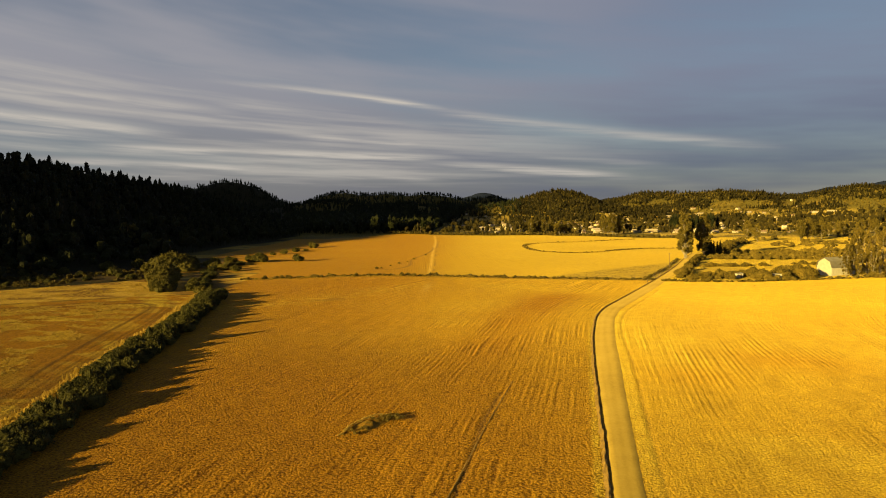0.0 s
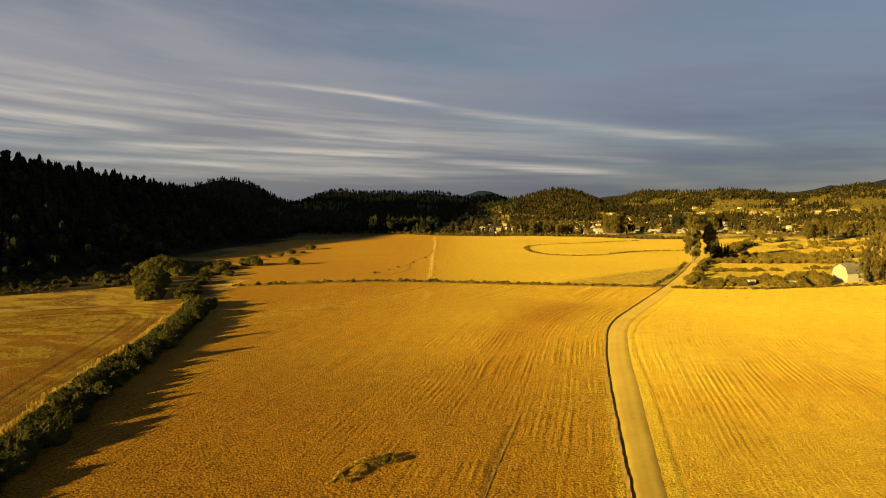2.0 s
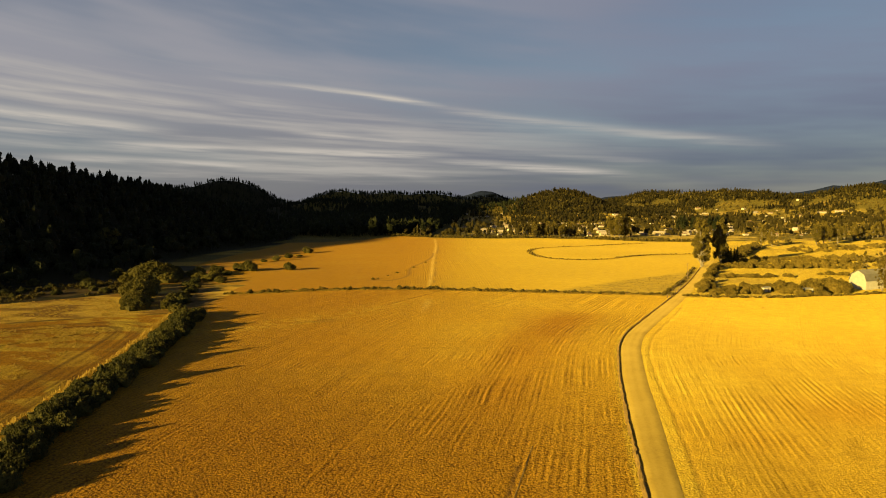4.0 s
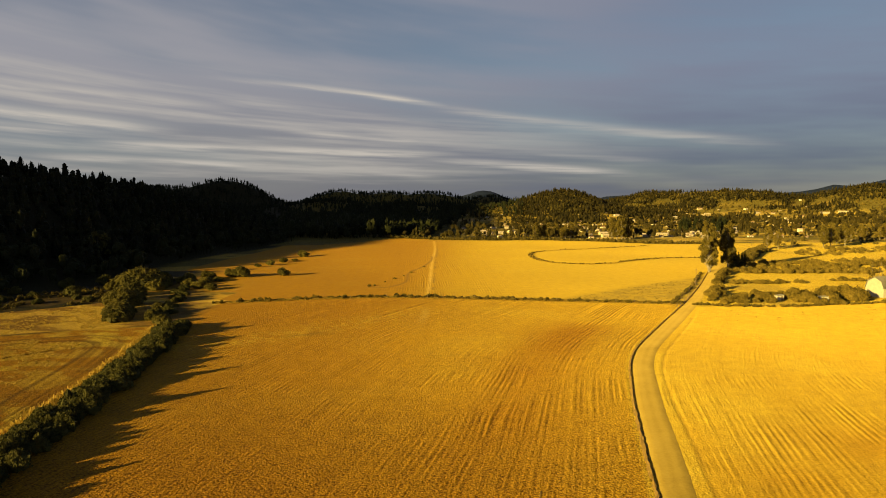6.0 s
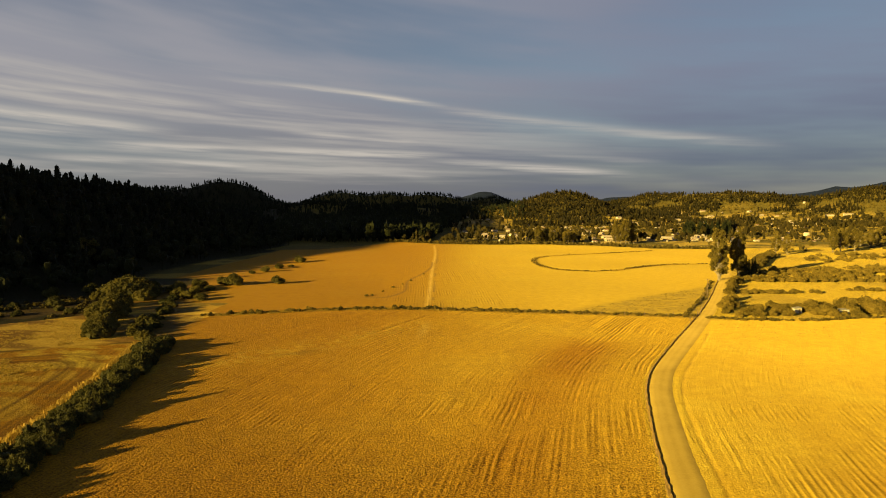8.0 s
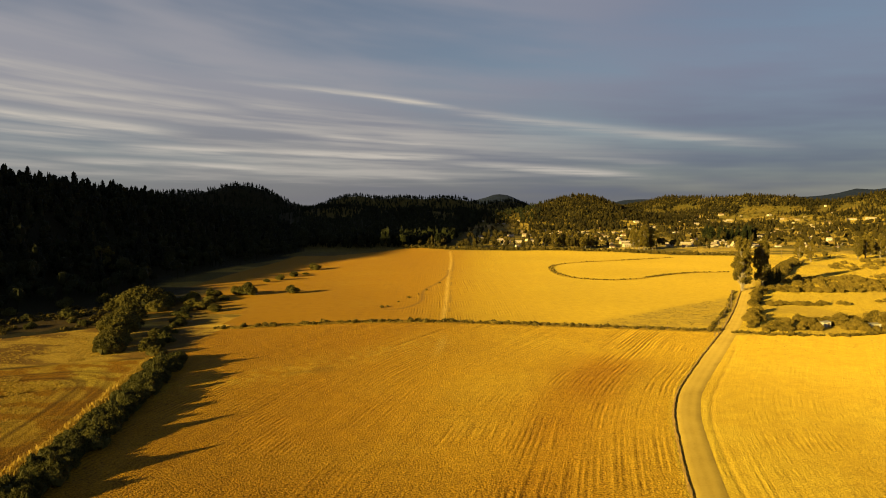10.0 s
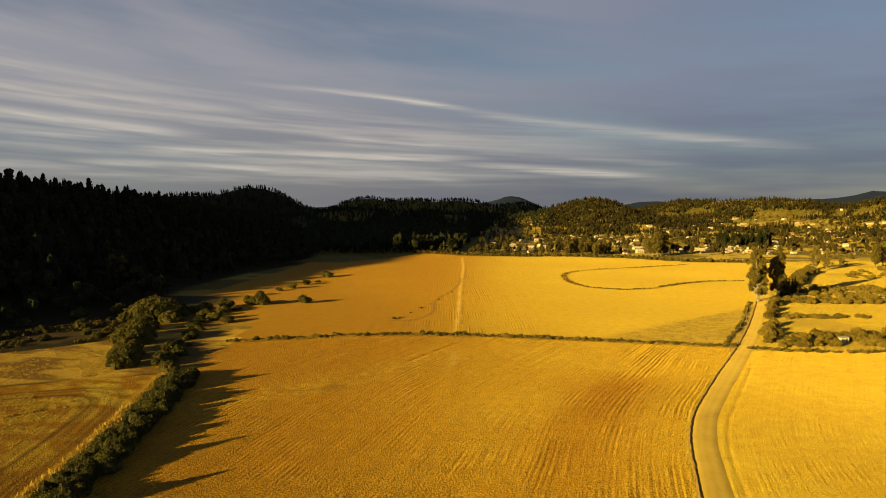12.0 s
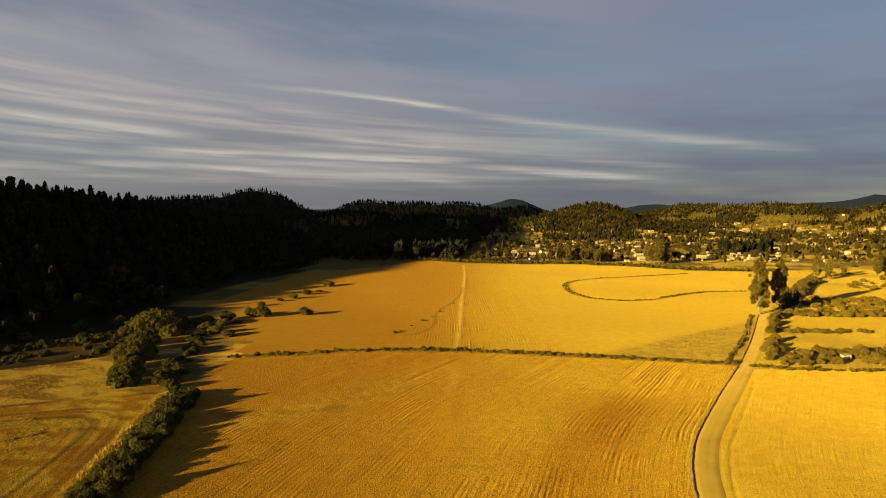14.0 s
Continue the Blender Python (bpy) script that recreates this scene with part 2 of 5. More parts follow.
STRAW, STRAW_DEEP, STRAW_PALE = rgb(0.51, 0.310, 0.021), rgb(0.39, 0.195, 0.010), rgb(0.58, 0.410, 0.040)
STRAW_WARM = rgb(0.66, 0.420, 0.030)
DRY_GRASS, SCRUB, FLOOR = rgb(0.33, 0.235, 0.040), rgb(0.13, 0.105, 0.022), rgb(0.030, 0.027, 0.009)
HAZED_WOOD = rgb(0.010, 0.017, 0.050)
big, mid_n, small = patchy3(gx, gy, 90, 21), patchy3(gx, gy, 28, 31), patchy3(gx, gy, 9, 41)


def blend(a, b, f):
    return a * (1 - f[..., None]) + b * f[..., None]


colour = blend(np.broadcast_to(SCRUB, gx.shape + (3,)), DRY_GRASS, smooth(0.42, 0.6, mid_n))
straw = blend(np.broadcast_to(STRAW, gx.shape + (3,)), STRAW_PALE, smooth(0.5, 0.75, mid_n) * 0.6)
straw = blend(straw, STRAW_DEEP, smooth(0.55, 0.75, big) * 0.5)


def blot(cx, cy, wx, wy, turn=0.0):
    c, s = math.cos(turn), math.sin(turn)
    u, v = (gx - cx) * c + (gy - cy) * s, -(gx - cx) * s + (gy - cy) * c
    return np.exp(-(u / wx) ** 2 - (v / wy) ** 2) * (0.65 + 0.7 * (mid_n - 0.3))


# ploughed earth shows through in one long swathe and a few patches
swathe = smooth_line([(33, 258), (27, 240), (17, 208), (10, 174), (-1, 128), (4, 100), (10, 60)], 5.0)
deep = np.exp(-(signed_far(gx, gy, swathe) / (10.0 + 9.0 * big)) ** 2) * (0.78 + 0.3 * smooth(0.3, 0.65, mid_n)) * np.interp(gy, [60, 110, 150, 255, 275], [0.35, 0.55, 0.8, 1.0, 0.0])
deep = np.clip(deep + 0.75 * blot(70, 143, 20, 12, -0.3) + 0.5 * blot(46, 128, 9, 12) + 0.40 * blot(-55, 300, 40, 10, 0.2) + 0.45 * blot(95, 118, 16, 12), 0, 1)
straw = blend(straw, rgb(0.42, 0.205, 0.010), deep * 0.90)
# Browner straw in the west, with the low sun's shading mixed into it.
west_shade_tone = (0.62 + 0.25 * smooth(150, 70, gy)) * smooth(35, -45, gx) * near_field + 0.75 * smooth(0, -40, gx) * far_field
# The nearest west corner also takes hedge shadow into its colour.
near_straw = blend(straw * np.interp(gx, [-40, 20], [0.92, 1.10])[..., None], rgb(0.425, 0.208, 0.010), np.clip(west_shade_tone + 0.14 * near_field + 0.42 * near_field * smooth(170, 80, gy) + 0.25 * near_field * smooth(120, 75, gy) * smooth(-10, -50, gx), 0, 1))
# The east, seen with the sun behind, is lightened in its colour.
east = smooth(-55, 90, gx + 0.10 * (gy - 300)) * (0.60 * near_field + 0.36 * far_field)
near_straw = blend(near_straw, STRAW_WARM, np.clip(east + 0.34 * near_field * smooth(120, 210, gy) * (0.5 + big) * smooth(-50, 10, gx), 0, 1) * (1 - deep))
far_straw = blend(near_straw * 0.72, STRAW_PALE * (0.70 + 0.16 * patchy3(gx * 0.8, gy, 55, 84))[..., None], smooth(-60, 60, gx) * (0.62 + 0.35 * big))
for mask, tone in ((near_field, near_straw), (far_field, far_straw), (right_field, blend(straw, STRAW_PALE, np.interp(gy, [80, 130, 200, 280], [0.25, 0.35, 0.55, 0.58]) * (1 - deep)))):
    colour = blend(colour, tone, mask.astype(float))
left_straw = blend(STRAW_DEEP * rgb(0.95, 0.95, 0.95) + 0 * straw, STRAW_PALE, smooth(0.42, 0.60, patchy3(gx * 0.7 + gy * 0.3, gy * 1.1, 5, 48)) * (0.55 + 0.45 * smooth(0.36, 0.58, patchy3(gx, gy, 34, 47))))
left_straw = blend(left_straw, STRAW_DEEP * 0.62, 0.45 * smooth(0.50, 0.66, mid_n))
colour = blend(colour, left_straw, left_field * (gx > foot(gy)))
left_field = left_field * smooth(1.5, -1.5, gy - np.interp(gx, [-240, -166, -143, -127, -110, -100], [190, 219, 229.5, 237, 246, 252]))
corner = (gx > -215) & (gx < -108) & (gy > 236) & (gy < 330) & (near_field < 0.5) & (left_field < 0.5)
head = np.interp(gx, [-240, -166, -143, -127, -110, -100], [190, 219, 229.5, 237, 246, 252])
strip = (gx < -104) * (gy > head) * (gy < np.interp(gx, [-208, -193, -172, -160, -150, -135], [248, 259, 273, 285, 299, 306])) * (gx > -240)
dry_lea = blend(np.broadcast_to(rgb(0.58, 0.385, 0.055), gx.shape + (3,)), rgb(0.27, 0.155, 0.028), smooth(0.46, 0.62, patchy3(gx * 0.5 + gy * 0.2, gy * 1.3, 9, 46)))
rough_grass = blend(np.broadcast_to(rgb(0.44, 0.27, 0.03), gx.shape + (3,)), SCRUB * 0.8, smooth(0.50, 0.66, small) * 0.8)
colour = blend(colour, rough_grass, np.clip(strip + corner, 0, 1).astype(float))
colour = blend(colour, dry_lea, strip.astype(float) * smooth(0, 3, gy - head))
colour = blend(colour, rgb(0.10, 0.06, 0.012), 0.85 * np.exp(-((gy - head) / 1.3) ** 2) * (gx < -108) * (gx > foot(gy)) * smooth(0.3, 0.6, small))
# Scrubby belt below the wood; the hill's shadow is put into its colour.
shade_belt = (gx < -142) * (gy >= np.interp(gx, [-208, -193, -172, -160, -150, -135], [248, 259, 273, 285, 299, 306])) * (gy < 420) * (gx > -230)
colour = blend(colour, blend(np.broadcast_to(rgb(0.075, 0.050, 0.014), gx.shape + (3,)), FLOOR, smooth(0.35, 0.55, small)), shade_belt * smooth(-142, -156, gx))
# The willows' cast shade, with dark scrub, painted on the ground east of them.
willow_shade = np.exp(-(signed_far(gx, gy, smooth_line([(-110, 262), (-120, 284), (-128, 310), (-140, 345)], 4.0)) / 11.0) ** 2) * (gy > 256) * (gx < -100)
colour = blend(colour, rgb(0.13, 0.085, 0.018), np.clip(1.25 * willow_shade * smooth(0.2, 0.5, small), 0, 0.9))
meadow = blend(np.broadcast_to(STRAW_PALE * 1.05, gx.shape + (3,)), DRY_GRASS * 1.25, 0.6 * smooth(0.45, 0.65, mid_n))
colour = blend(colour, meadow, pasture.astype(float))
# weedy triangle beside the road at the corner of the far field
clumps = np.clip(np.exp(-(signed_far(gx, gy, np.array([(-84.0, 214.0), (-54.0, 243.0), (-22.0, 282.0)])) / 8.0) ** 2), 0, 1) * near_field
colour = blend(colour, STRAW_PALE * 1.05, clumps * smooth(0.46, 0.62, patchy3(gx, gy, 1.5, 44)) * 0.42)
colour = blend(colour, rgb(0.12, 0.09, 0.025), np.clip(1.3 * blot(-54, 237, 7, 3.5, 0.5), 0, 1) * smooth(0.45, 0.6, patchy3(gx, gy, 3.0, 45)) * 0.4)
weedy = far_field * smooth(0, 8, (gx - 38) * 0.62 - (gy - 319) * 0.62 + 6) * (gx > 30)
colour = blend(colour, DRY_GRASS * 0.85, weedy * (0.50 + 0.45 * smooth(0.4, 0.6, patchy3(gx, gy, 3, 43))))
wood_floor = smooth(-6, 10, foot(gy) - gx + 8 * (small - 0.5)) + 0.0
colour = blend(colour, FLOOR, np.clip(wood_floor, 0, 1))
# The wood's shadow on the far field, laid on as forest floor colour.
wood_shadow = smooth(0, 9, np.interp(gy, [330, 446, 490, 550, 660, 735], [-166, -193, -190, -188, -165, -139]) - gx + 7 * (small - 0.5)) * (gy > 330) * (gy < 760)
colour = blend(colour, FLOOR, wood_shadow)
valley = (gy > edge_y) * (gx > foot(gy))
bare = smooth(0.43, 0.54, patchy3(gx, gy, 60, 61)) * valley * smooth(24, 9, gz)
speck = patchy3(gx, gy, 22, 63)
olive = blend(np.broadcast_to(SCRUB, gx.shape + (3,)), DRY_GRASS * 0.9, smooth(0.50, 0.66, speck))
colour = blend(colour, olive, valley.astype(float))
colour = blend(colour, DRY_GRASS * 1.3, bare * smooth(-120, 60, gx - 0.02 * gy) * smooth(0.38, 0.52, speck))
colour = blend(colour, SCRUB, valley * smooth(60, -120, gx - 0.02 * gy) * 0.8)
slope_bare = smooth(0.62, 0.70, patchy3(gx, gy, 70, 71)) * (gx > 300) * valley
colour = blend(colour, rgb(0.26, 0.15, 0.050), slope_bare * 0.4 * smooth(0.40, 0.55, speck))
colour = blend(colour, rgb(0.50, 0.36, 0.15), np.clip(1.6 * blot(-26, 1240, 55, 26), 0, 1) * smooth(0.3, 0.5, small))
colour = blend(colour, SCRUB * 0.75, valley * smooth(14, 26, gz) * (gx > 0) * (1 - 0.5 * slope_bare) * (1 - 0.6 * smooth(340, 560, gx) * smooth(46, 30, gz)))
# bare yards and terraces round the houses
yard = np.zeros(gx.shape)
far_rows = ys > 740
for hx, hy, _ in VILLAGE + SLOPE:
    yard[far_rows] = np.maximum(yard[far_rows], np.exp(-((gx[far_rows] - hx - 6) / 26) ** 2 - ((gy[far_rows] - hy + 10) / 15) ** 2))
colour = blend(colour, rgb(0.44, 0.32, 0.085), smooth(0.25, 0.6, yard) * smooth(0.30, 0.5, small) * valley * 0.85)
# Distance haze, put into the ground colour as a dark blue.
colour = blend(colour, HAZED_WOOD, smooth(2600, 3200, np.hypot(gx, gy)))
verge = smooth(-9.0, -7.2, hedge_d) * smooth(-3.0, -4.6, hedge_d) * (gy < 262) * (gx < -40)
colour = blend(colour, rgb(0.62, 0.42, 0.06), verge * (0.75 + 0.25 * smooth(0.3, 0.6, small)))
# furrows that turn round the corner of the west field
turn_in = -8.0 * np.logaddexp(hedge_d / 8.0, (gy - head) * 0.93 / 8.0) - 6.0
furrow = 0.5 + 0.5 * np.sin(turn_in * 2 * math.pi / 2.6 + 1.6 * (mid_n - 0.5))
in_left = (left_field > 0.5) * (gy < head)
furrow = in_left * smooth(0.45, 0.95, furrow) * smooth(22, 9, turn_in + 14 * (mid_n - 0.5)) * smooth(1.0, 2.5, turn_in) * (0.45 + 0.55 * smooth(0.28, 0.55, small))
wheel = in_left * (np.exp(-((turn_in - 10.5 - 1.2 * np.sin(gy / 21.0)) / 0.5) ** 2) + 0.7 * np.exp(-((turn_in - 4.2) / 0.45) ** 2))
colour = blend(colour, rgb(0.13, 0.07, 0.012), np.clip(0.60 * furrow + 0.9 * wheel, 0, 0.85))
colour = blend(colour, rgb(0.20, 0.12, 0.03), 0.7 * np.exp(-((signed_far(gx, gy, TRACK_LINE) - 2.0) / 0.8) ** 2) * smooth(0.3, 0.6, small))
dirt = np.exp(-(np.abs(signed_far(gx, gy, TRACK_LINE)) / 1.0) ** 2) + 0.8 * np.exp(-((gx + 19.5) / 1.6) ** 2 - ((gy - 273) / 14) ** 2)
colour = blend(colour, rgb(0.60, 0.40, 0.085), dirt * 0.75 * (gy < 725) * (0.6 + 0.6 * small))

# plough lines: each field has its own run of rows
rows_near = road_d + 0.5 * np.sin(gy / 40.0)
rows_far = gx + 0.06 * (gy - 320) + 3.0 * np.sin(gy / 70.0)
row = np.where(far_field > 0, rows_far, np.where(left_field > 0.5, hedge_d, rows_near))
row_amount = np.clip(near_field * (0.50 + 0.45 * np.maximum(smooth(-55, -25, road_d), smooth(0.55, 0.7, patchy3(gx, gy, 60, 82)))) + right_field * (0.10 + 0.24 * smooth(215, 110, gy - 0.3 * gx) * (0.3 + 1.0 * smooth(0.36, 0.6, patchy3(gx, gy, 34, 83)))) + far_field * (0.05 + 0.26 * np.exp(-((gx + 22) / 45) ** 2)) + (left_field > 0.5) * (gy < head) * 0.25, 0, 1) * (0.35 + 0.9 * patchy3(gx, gy, 45, 81))
crop = np.clip(near_field * 1.0 + right_field * 0.8 + far_field * 0.6 + left_field * (gx > foot(gy)), 0, 1).astype(float)

# tilled clods, plough ridges and wheel ruts stand up from the sheet
tilled = crop * (np.abs(road_d) > 2.6)
fade = 1.0 - smooth(260, 420, gy)
ux, uy = gx * 0.82 + gy * 0.57, gy * 0.82 - gx * 0.57
clods = 0.5 * patchy(ux, uy, 1.7, 91) + 0.5 * patchy(ux + uy, uy - ux, 4.1, 92)
gz += tilled * fade * (0.06 + 0.03 * smooth(190, 110, gy)) * (0.6 + 0.8 * patchy3(gx, gy, 38, 95)) * (clods - 0.45)
rut = np.exp(-(signed_far(gx, gy, np.array([(-4.0, 50.0), (-1.0, 69.0), (3.0, 100.0), (10.0, 135.0)])) / 0.28) ** 2) * (gy < 116)
rut3 = 0.8 * np.exp(-(signed_far(gx, gy, smooth_line([(-33.0, 526.0), (-31, 490), (-34, 449), (-40, 420), (-38, 394), (-36, 375), (-42, 349), (-53, 348)], 4.0)) / 0.9) ** 2)
rut2 = np.exp(-((road_d - 5.0 - 0.4 * np.sin(gy / 17.0)) / 0.35) ** 2) * (gy < 280) * (gx < 120)
road_verge = smooth(2.0, 2.4, road_d) * smooth(4.9, 4.3, road_d) * (gy < 215) + smooth(-2.6, -3.0, road_d) * smooth(-4.6, -3.9, road_d) * (gy < 300) * (gx > 0)
colour = blend(colour, STRAW_PALE * 1.04, road_verge * (0.45 + 0.4 * smooth(0.35, 0.6, patchy3(gx, gy, 2.2, 99))))
gz -= 0.12 * rut + 0.12 * rut2
# A long tree shadow over the west field, drawn as a dark sunken line.
shadow_line = np.exp(-(signed_far(gx, gy, np.array([(-162.0, 157.0), (-118.0, 210.0)])) / 0.8) ** 2)
gz -= 0.35 * shadow_line
colour = blend(colour, rgb(0.11, 0.06, 0.014), 0.8 * shadow_line)
streaky = right_field * smooth(0.50, 0.66, patchy3(road_d / 3.0, gy / 14.0, 1.0, 98)) * smooth(215, 130, gy) * smooth(8, 16, road_d)
colour = blend(colour, rgb(0.20, 0.11, 0.012), 0.16 * streaky)
colour = blend(colour, rgb(0.16, 0.09, 0.03), 0.8 * np.clip(rut + rut3 + 0.5 * rut2 * patchy(gx, gy, 6, 94), 0, 1))
grain = np.clip(near_field * (0.85 + 0.5 * patchy3(gx, gy, 30, 97)) * (0.68 + 0.32 * smooth(190, 115, gy)) + right_field * (0.30 + 0.25 * smooth(150, 80, gy)) + far_field * 0.28 + left_field * 0.9, 0, 1.3)
grain = np.where(crop > 0.05, grain, 0.8)
faces = np.arange(nx * ny).reshape(ny, nx)
quads = np.stack([faces[:-1, :-1], faces[:-1, 1:], faces[1:, 1:], faces[1:, :-1]], -1).reshape(-1, 4)


def mesh_from(name, verts, quads_or_faces, smooth_faces=False):
    """A mesh from arrays whose faces all have the same number of corners."""
    verts, f = np.asarray(verts, np.float32), np.asarray(quads_or_faces, np.int32)
    me = bpy.data.meshes.new(name)
    k = f.shape[1]
    me.vertices.add(len(verts))
    me.vertices.foreach_set("co", verts.ravel())
    me.loops.add(f.size)
    me.loops.foreach_set("vertex_index", f.ravel())
    me.polygons.add(len(f))
    me.polygons.foreach_set("loop_start", np.arange(0, f.size, k, dtype=np.int32))
    me.polygons.foreach_set("use_smooth", np.full(len(f), smooth_faces))
    me.update(calc_edges=True)
    me.validate()
    return me


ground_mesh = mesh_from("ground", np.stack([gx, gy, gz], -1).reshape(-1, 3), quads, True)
for name, kind, values in (("base", "FLOAT_COLOR", np.concatenate([colour, np.ones(gx.shape + (1,))], -1)),
                           ("row", "FLOAT", row), ("row_amount", "FLOAT", row_amount), ("crop", "FLOAT", grain)):
    a = ground_mesh.attributes.new(name, kind, "POINT")
    a.data.foreach_set("color" if kind == "FLOAT_COLOR" else "value", values.astype(np.float32).ravel())


# ---- materials ----
def material(name):
    m = bpy.data.materials.new(name)
    net = Net(nodes_of(m))
    out = net.node("ShaderNodeOutputMaterial")
    p = net.node("ShaderNodeBsdfPrincipled")
    net.link(p.outputs[0], out.inputs[0])
    p.inputs["Roughness"].default_value = 0.85
    p.inputs["Diffuse Roughness"].default_value = 0.9
    p.inputs["Specular IOR Level"].default_value = 0.15
    return m, net, p


def bump(net, p, height, strength, distance):
    b = net.node("ShaderNodeBump")
    b.inputs["Strength"].default_value, b.inputs["Distance"].default_value = strength, distance
    net.link(height, b.inputs["Height"])
    net.link(b.outputs[0], p.inputs["Normal"])


def here(net):
    return net.node("ShaderNodeNewGeometry").outputs["Position"]


def ground_material():
    m, net, p = material("ground")
    base = net.node("ShaderNodeAttribute", attribute_name="base").outputs["Color"]
    row = net.node("ShaderNodeAttribute", attribute_name="row").outputs["Fac"]
    amount = net.node("ShaderNodeAttribute", attribute_name="row_amount").outputs["Fac"]
    crop = net.node("ShaderNodeAttribute", attribute_name="crop").outputs["Fac"]
    pos = here(net)
    wander = net.math("MULTIPLY", net.math("SUBTRACT", net.noise(pos, 0.03, 1.0), 0.5), 2.0)
    r = net.math("ADD", row, wander)
    flat = net.node("ShaderNodeSeparateXYZ")
    net.link(pos, flat.inputs[0])
    drill = net.node("ShaderNodeCombineXYZ")
    net.link(r, drill.inputs[0])
    net.link(net.math("MULTIPLY", flat.outputs[1], 0.007), drill.inputs[1])
    streak = net.math("SUBTRACT", net.noise(drill.outputs[0], 1.15, 2.0, 0.55), 0.5)
    comb = net.math("SINE", net.math("MULTIPLY", r, 2 * math.pi / 1.25))
    lines = net.math("ADD", net.math("MULTIPLY", streak, 2.0), net.math("MULTIPLY", comb, 0.24))
    lines = net.math("MULTIPLY", lines, net.math("MULTIPLY", amount, net.span(net.noise(pos, 0.05, 2.0), 0.35, 0.65)))
    clods = net.noise(pos, 3.1, 3.0, 0.7)
    tufts = net.noise(pos, 0.28, 3.0, 0.6)
    clods = net.math("ADD", net.math("MULTIPLY", net.math("SUBTRACT", clods, 0.5), crop), 0.5)
    cells = net.node("ShaderNodeTexVoronoi", feature="SMOOTH_F1")
    cells.inputs["Scale"].default_value, cells.inputs["Smoothness"].default_value = 2.3, 0.25
    net.link(pos, cells.inputs["Vector"])
    lump = net.math("MULTIPLY", net.math("SUBTRACT", 0.62, cells.outputs["Distance"]), crop)
    lines = net.math("MULTIPLY", lines, net.math("SUBTRACT", 1.15, net.math("MULTIPLY", crop, 0.4)))
    shade = net.math("ADD", net.math("MULTIPLY", clods, 0.75), net.math("ADD", net.math("ADD", net.math("MULTIPLY", tufts, 0.12), 0.115), net.math("MULTIPLY", lines, 0.34)))
    # Shade in the crevices between lumps is put into the colour too.
    shade = net.math("ADD", shade, net.math("MULTIPLY", net.math("SUBTRACT", lump, net.math("MULTIPLY", crop, 0.2)), 0.22))
    tone = net.ramp(shade, [(0.38, (0.34, 0.28, 0.22)), (0.54, (0.96, 0.95, 0.93)), (0.70, (1.50, 1.55, 1.65))])
    net.link(net.mix(1.0, base, tone, "MULTIPLY"), p.inputs["Base Color"])
    p.inputs["Roughness"].default_value = 0.95
    h = net.math("ADD", net.math("MULTIPLY", lump, 0.65), net.math("MULTIPLY", clods, 1.15))
    h = net.math("ADD", h, net.math("ADD", net.math("MULTIPLY", tufts, 0.15), net.math("MULTIPLY", lines, 1.0)))
    bump(net, p, h, 1.0, 0.32)
    p.inputs["Diffuse Roughness"].default_value = 1.0
    return m


def leaf_material(name, dark, light, extra=0.0):
    m, net, p = material(name)
    geo = net.node("ShaderNodeNewGeometry")
    obj = net.node("ShaderNodeObjectInfo").outputs["Random"]
    pick = net.math("ADD", net.math("MULTIPLY", geo.outputs["Random Per Island"], 0.6), net.math("MULTIPLY", net.noise(geo.outputs["Position"], 0.35, 2.0), 0.5))
    pick = net.math("ADD", pick, net.math("MULTIPLY", net.math("SUBTRACT", obj, 0.5), 0.35))
    net.link(net.ramp(pick, [(0.15, dark), (0.95, light)]), p.inputs["Base Color"])
    p.inputs["Roughness"].default_value = 0.7
    if extra:
        tr = net.node("ShaderNodeBsdfTranslucent")
        net.link(net.ramp(pick, [(0.15, dark), (0.95, light)]), tr.inputs[0])
        add = net.node("ShaderNodeMixShader")
        add.inputs[0].default_value = extra
        net.link(p.outputs[0], add.inputs[1])
        net.link(tr.outputs[0], add.inputs[2])
        net.link(add.outputs[0], net.tree.nodes["Material Output"].inputs[0])
    return m


def plain_material(name, dark, light, scale=1.5, rough=0.85, relief=0.05, vary=0.0):
    m, net, p = material(name)
    pos = here(net)
    a, b = net.noise(pos, scale, 4.0, 0.6), net.noise(pos, scale * 9, 3.0, 0.6)
    f = net.math("ADD", net.math("MULTIPLY", a, 0.65), net.math("MULTIPLY", b, 0.35))
    if vary:
        f = net.math("ADD", f, net.math("MULTIPLY", net.math("SUBTRACT", net.node("ShaderNodeObjectInfo").outputs["Random"], 0.5), vary))
    net.link(net.ramp(f, [(0.3, dark), (0.7, light)]), p.inputs["Base Color"])
    p.inputs["Roughness"].default_value = rough
    bump(net, p, b, 0.4, relief)
    return m


GROUND = ground_material()
# The western slopes' shade is in this colour; WOODLAND is the sunlit copy.
DARK_SHADED_WOOD = leaf_material("dark_shaded_wood", (0.007, 0.010, 0.004), (0.030, 0.034, 0.009))
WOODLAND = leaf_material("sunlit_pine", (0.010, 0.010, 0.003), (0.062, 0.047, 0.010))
HEDGE_LEAF = leaf_material("hedge_leaves", (0.018, 0.024, 0.006), (0.140, 0.125, 0.030), 0.2)
WILLOW_LEAF = leaf_material("willow_leaves", (0.034, 0.035, 0.008), (0.200, 0.162, 0.030), 0.15)
GUM_LEAF = leaf_material("gum_leaves", (0.080, 0.068, 0.014), (0.330, 0.245, 0.048), 0.30)
SCRUB_LEAF = leaf_material("scrub_leaves", (0.075, 0.058, 0.011), (0.330, 0.235, 0.042), 0.25)
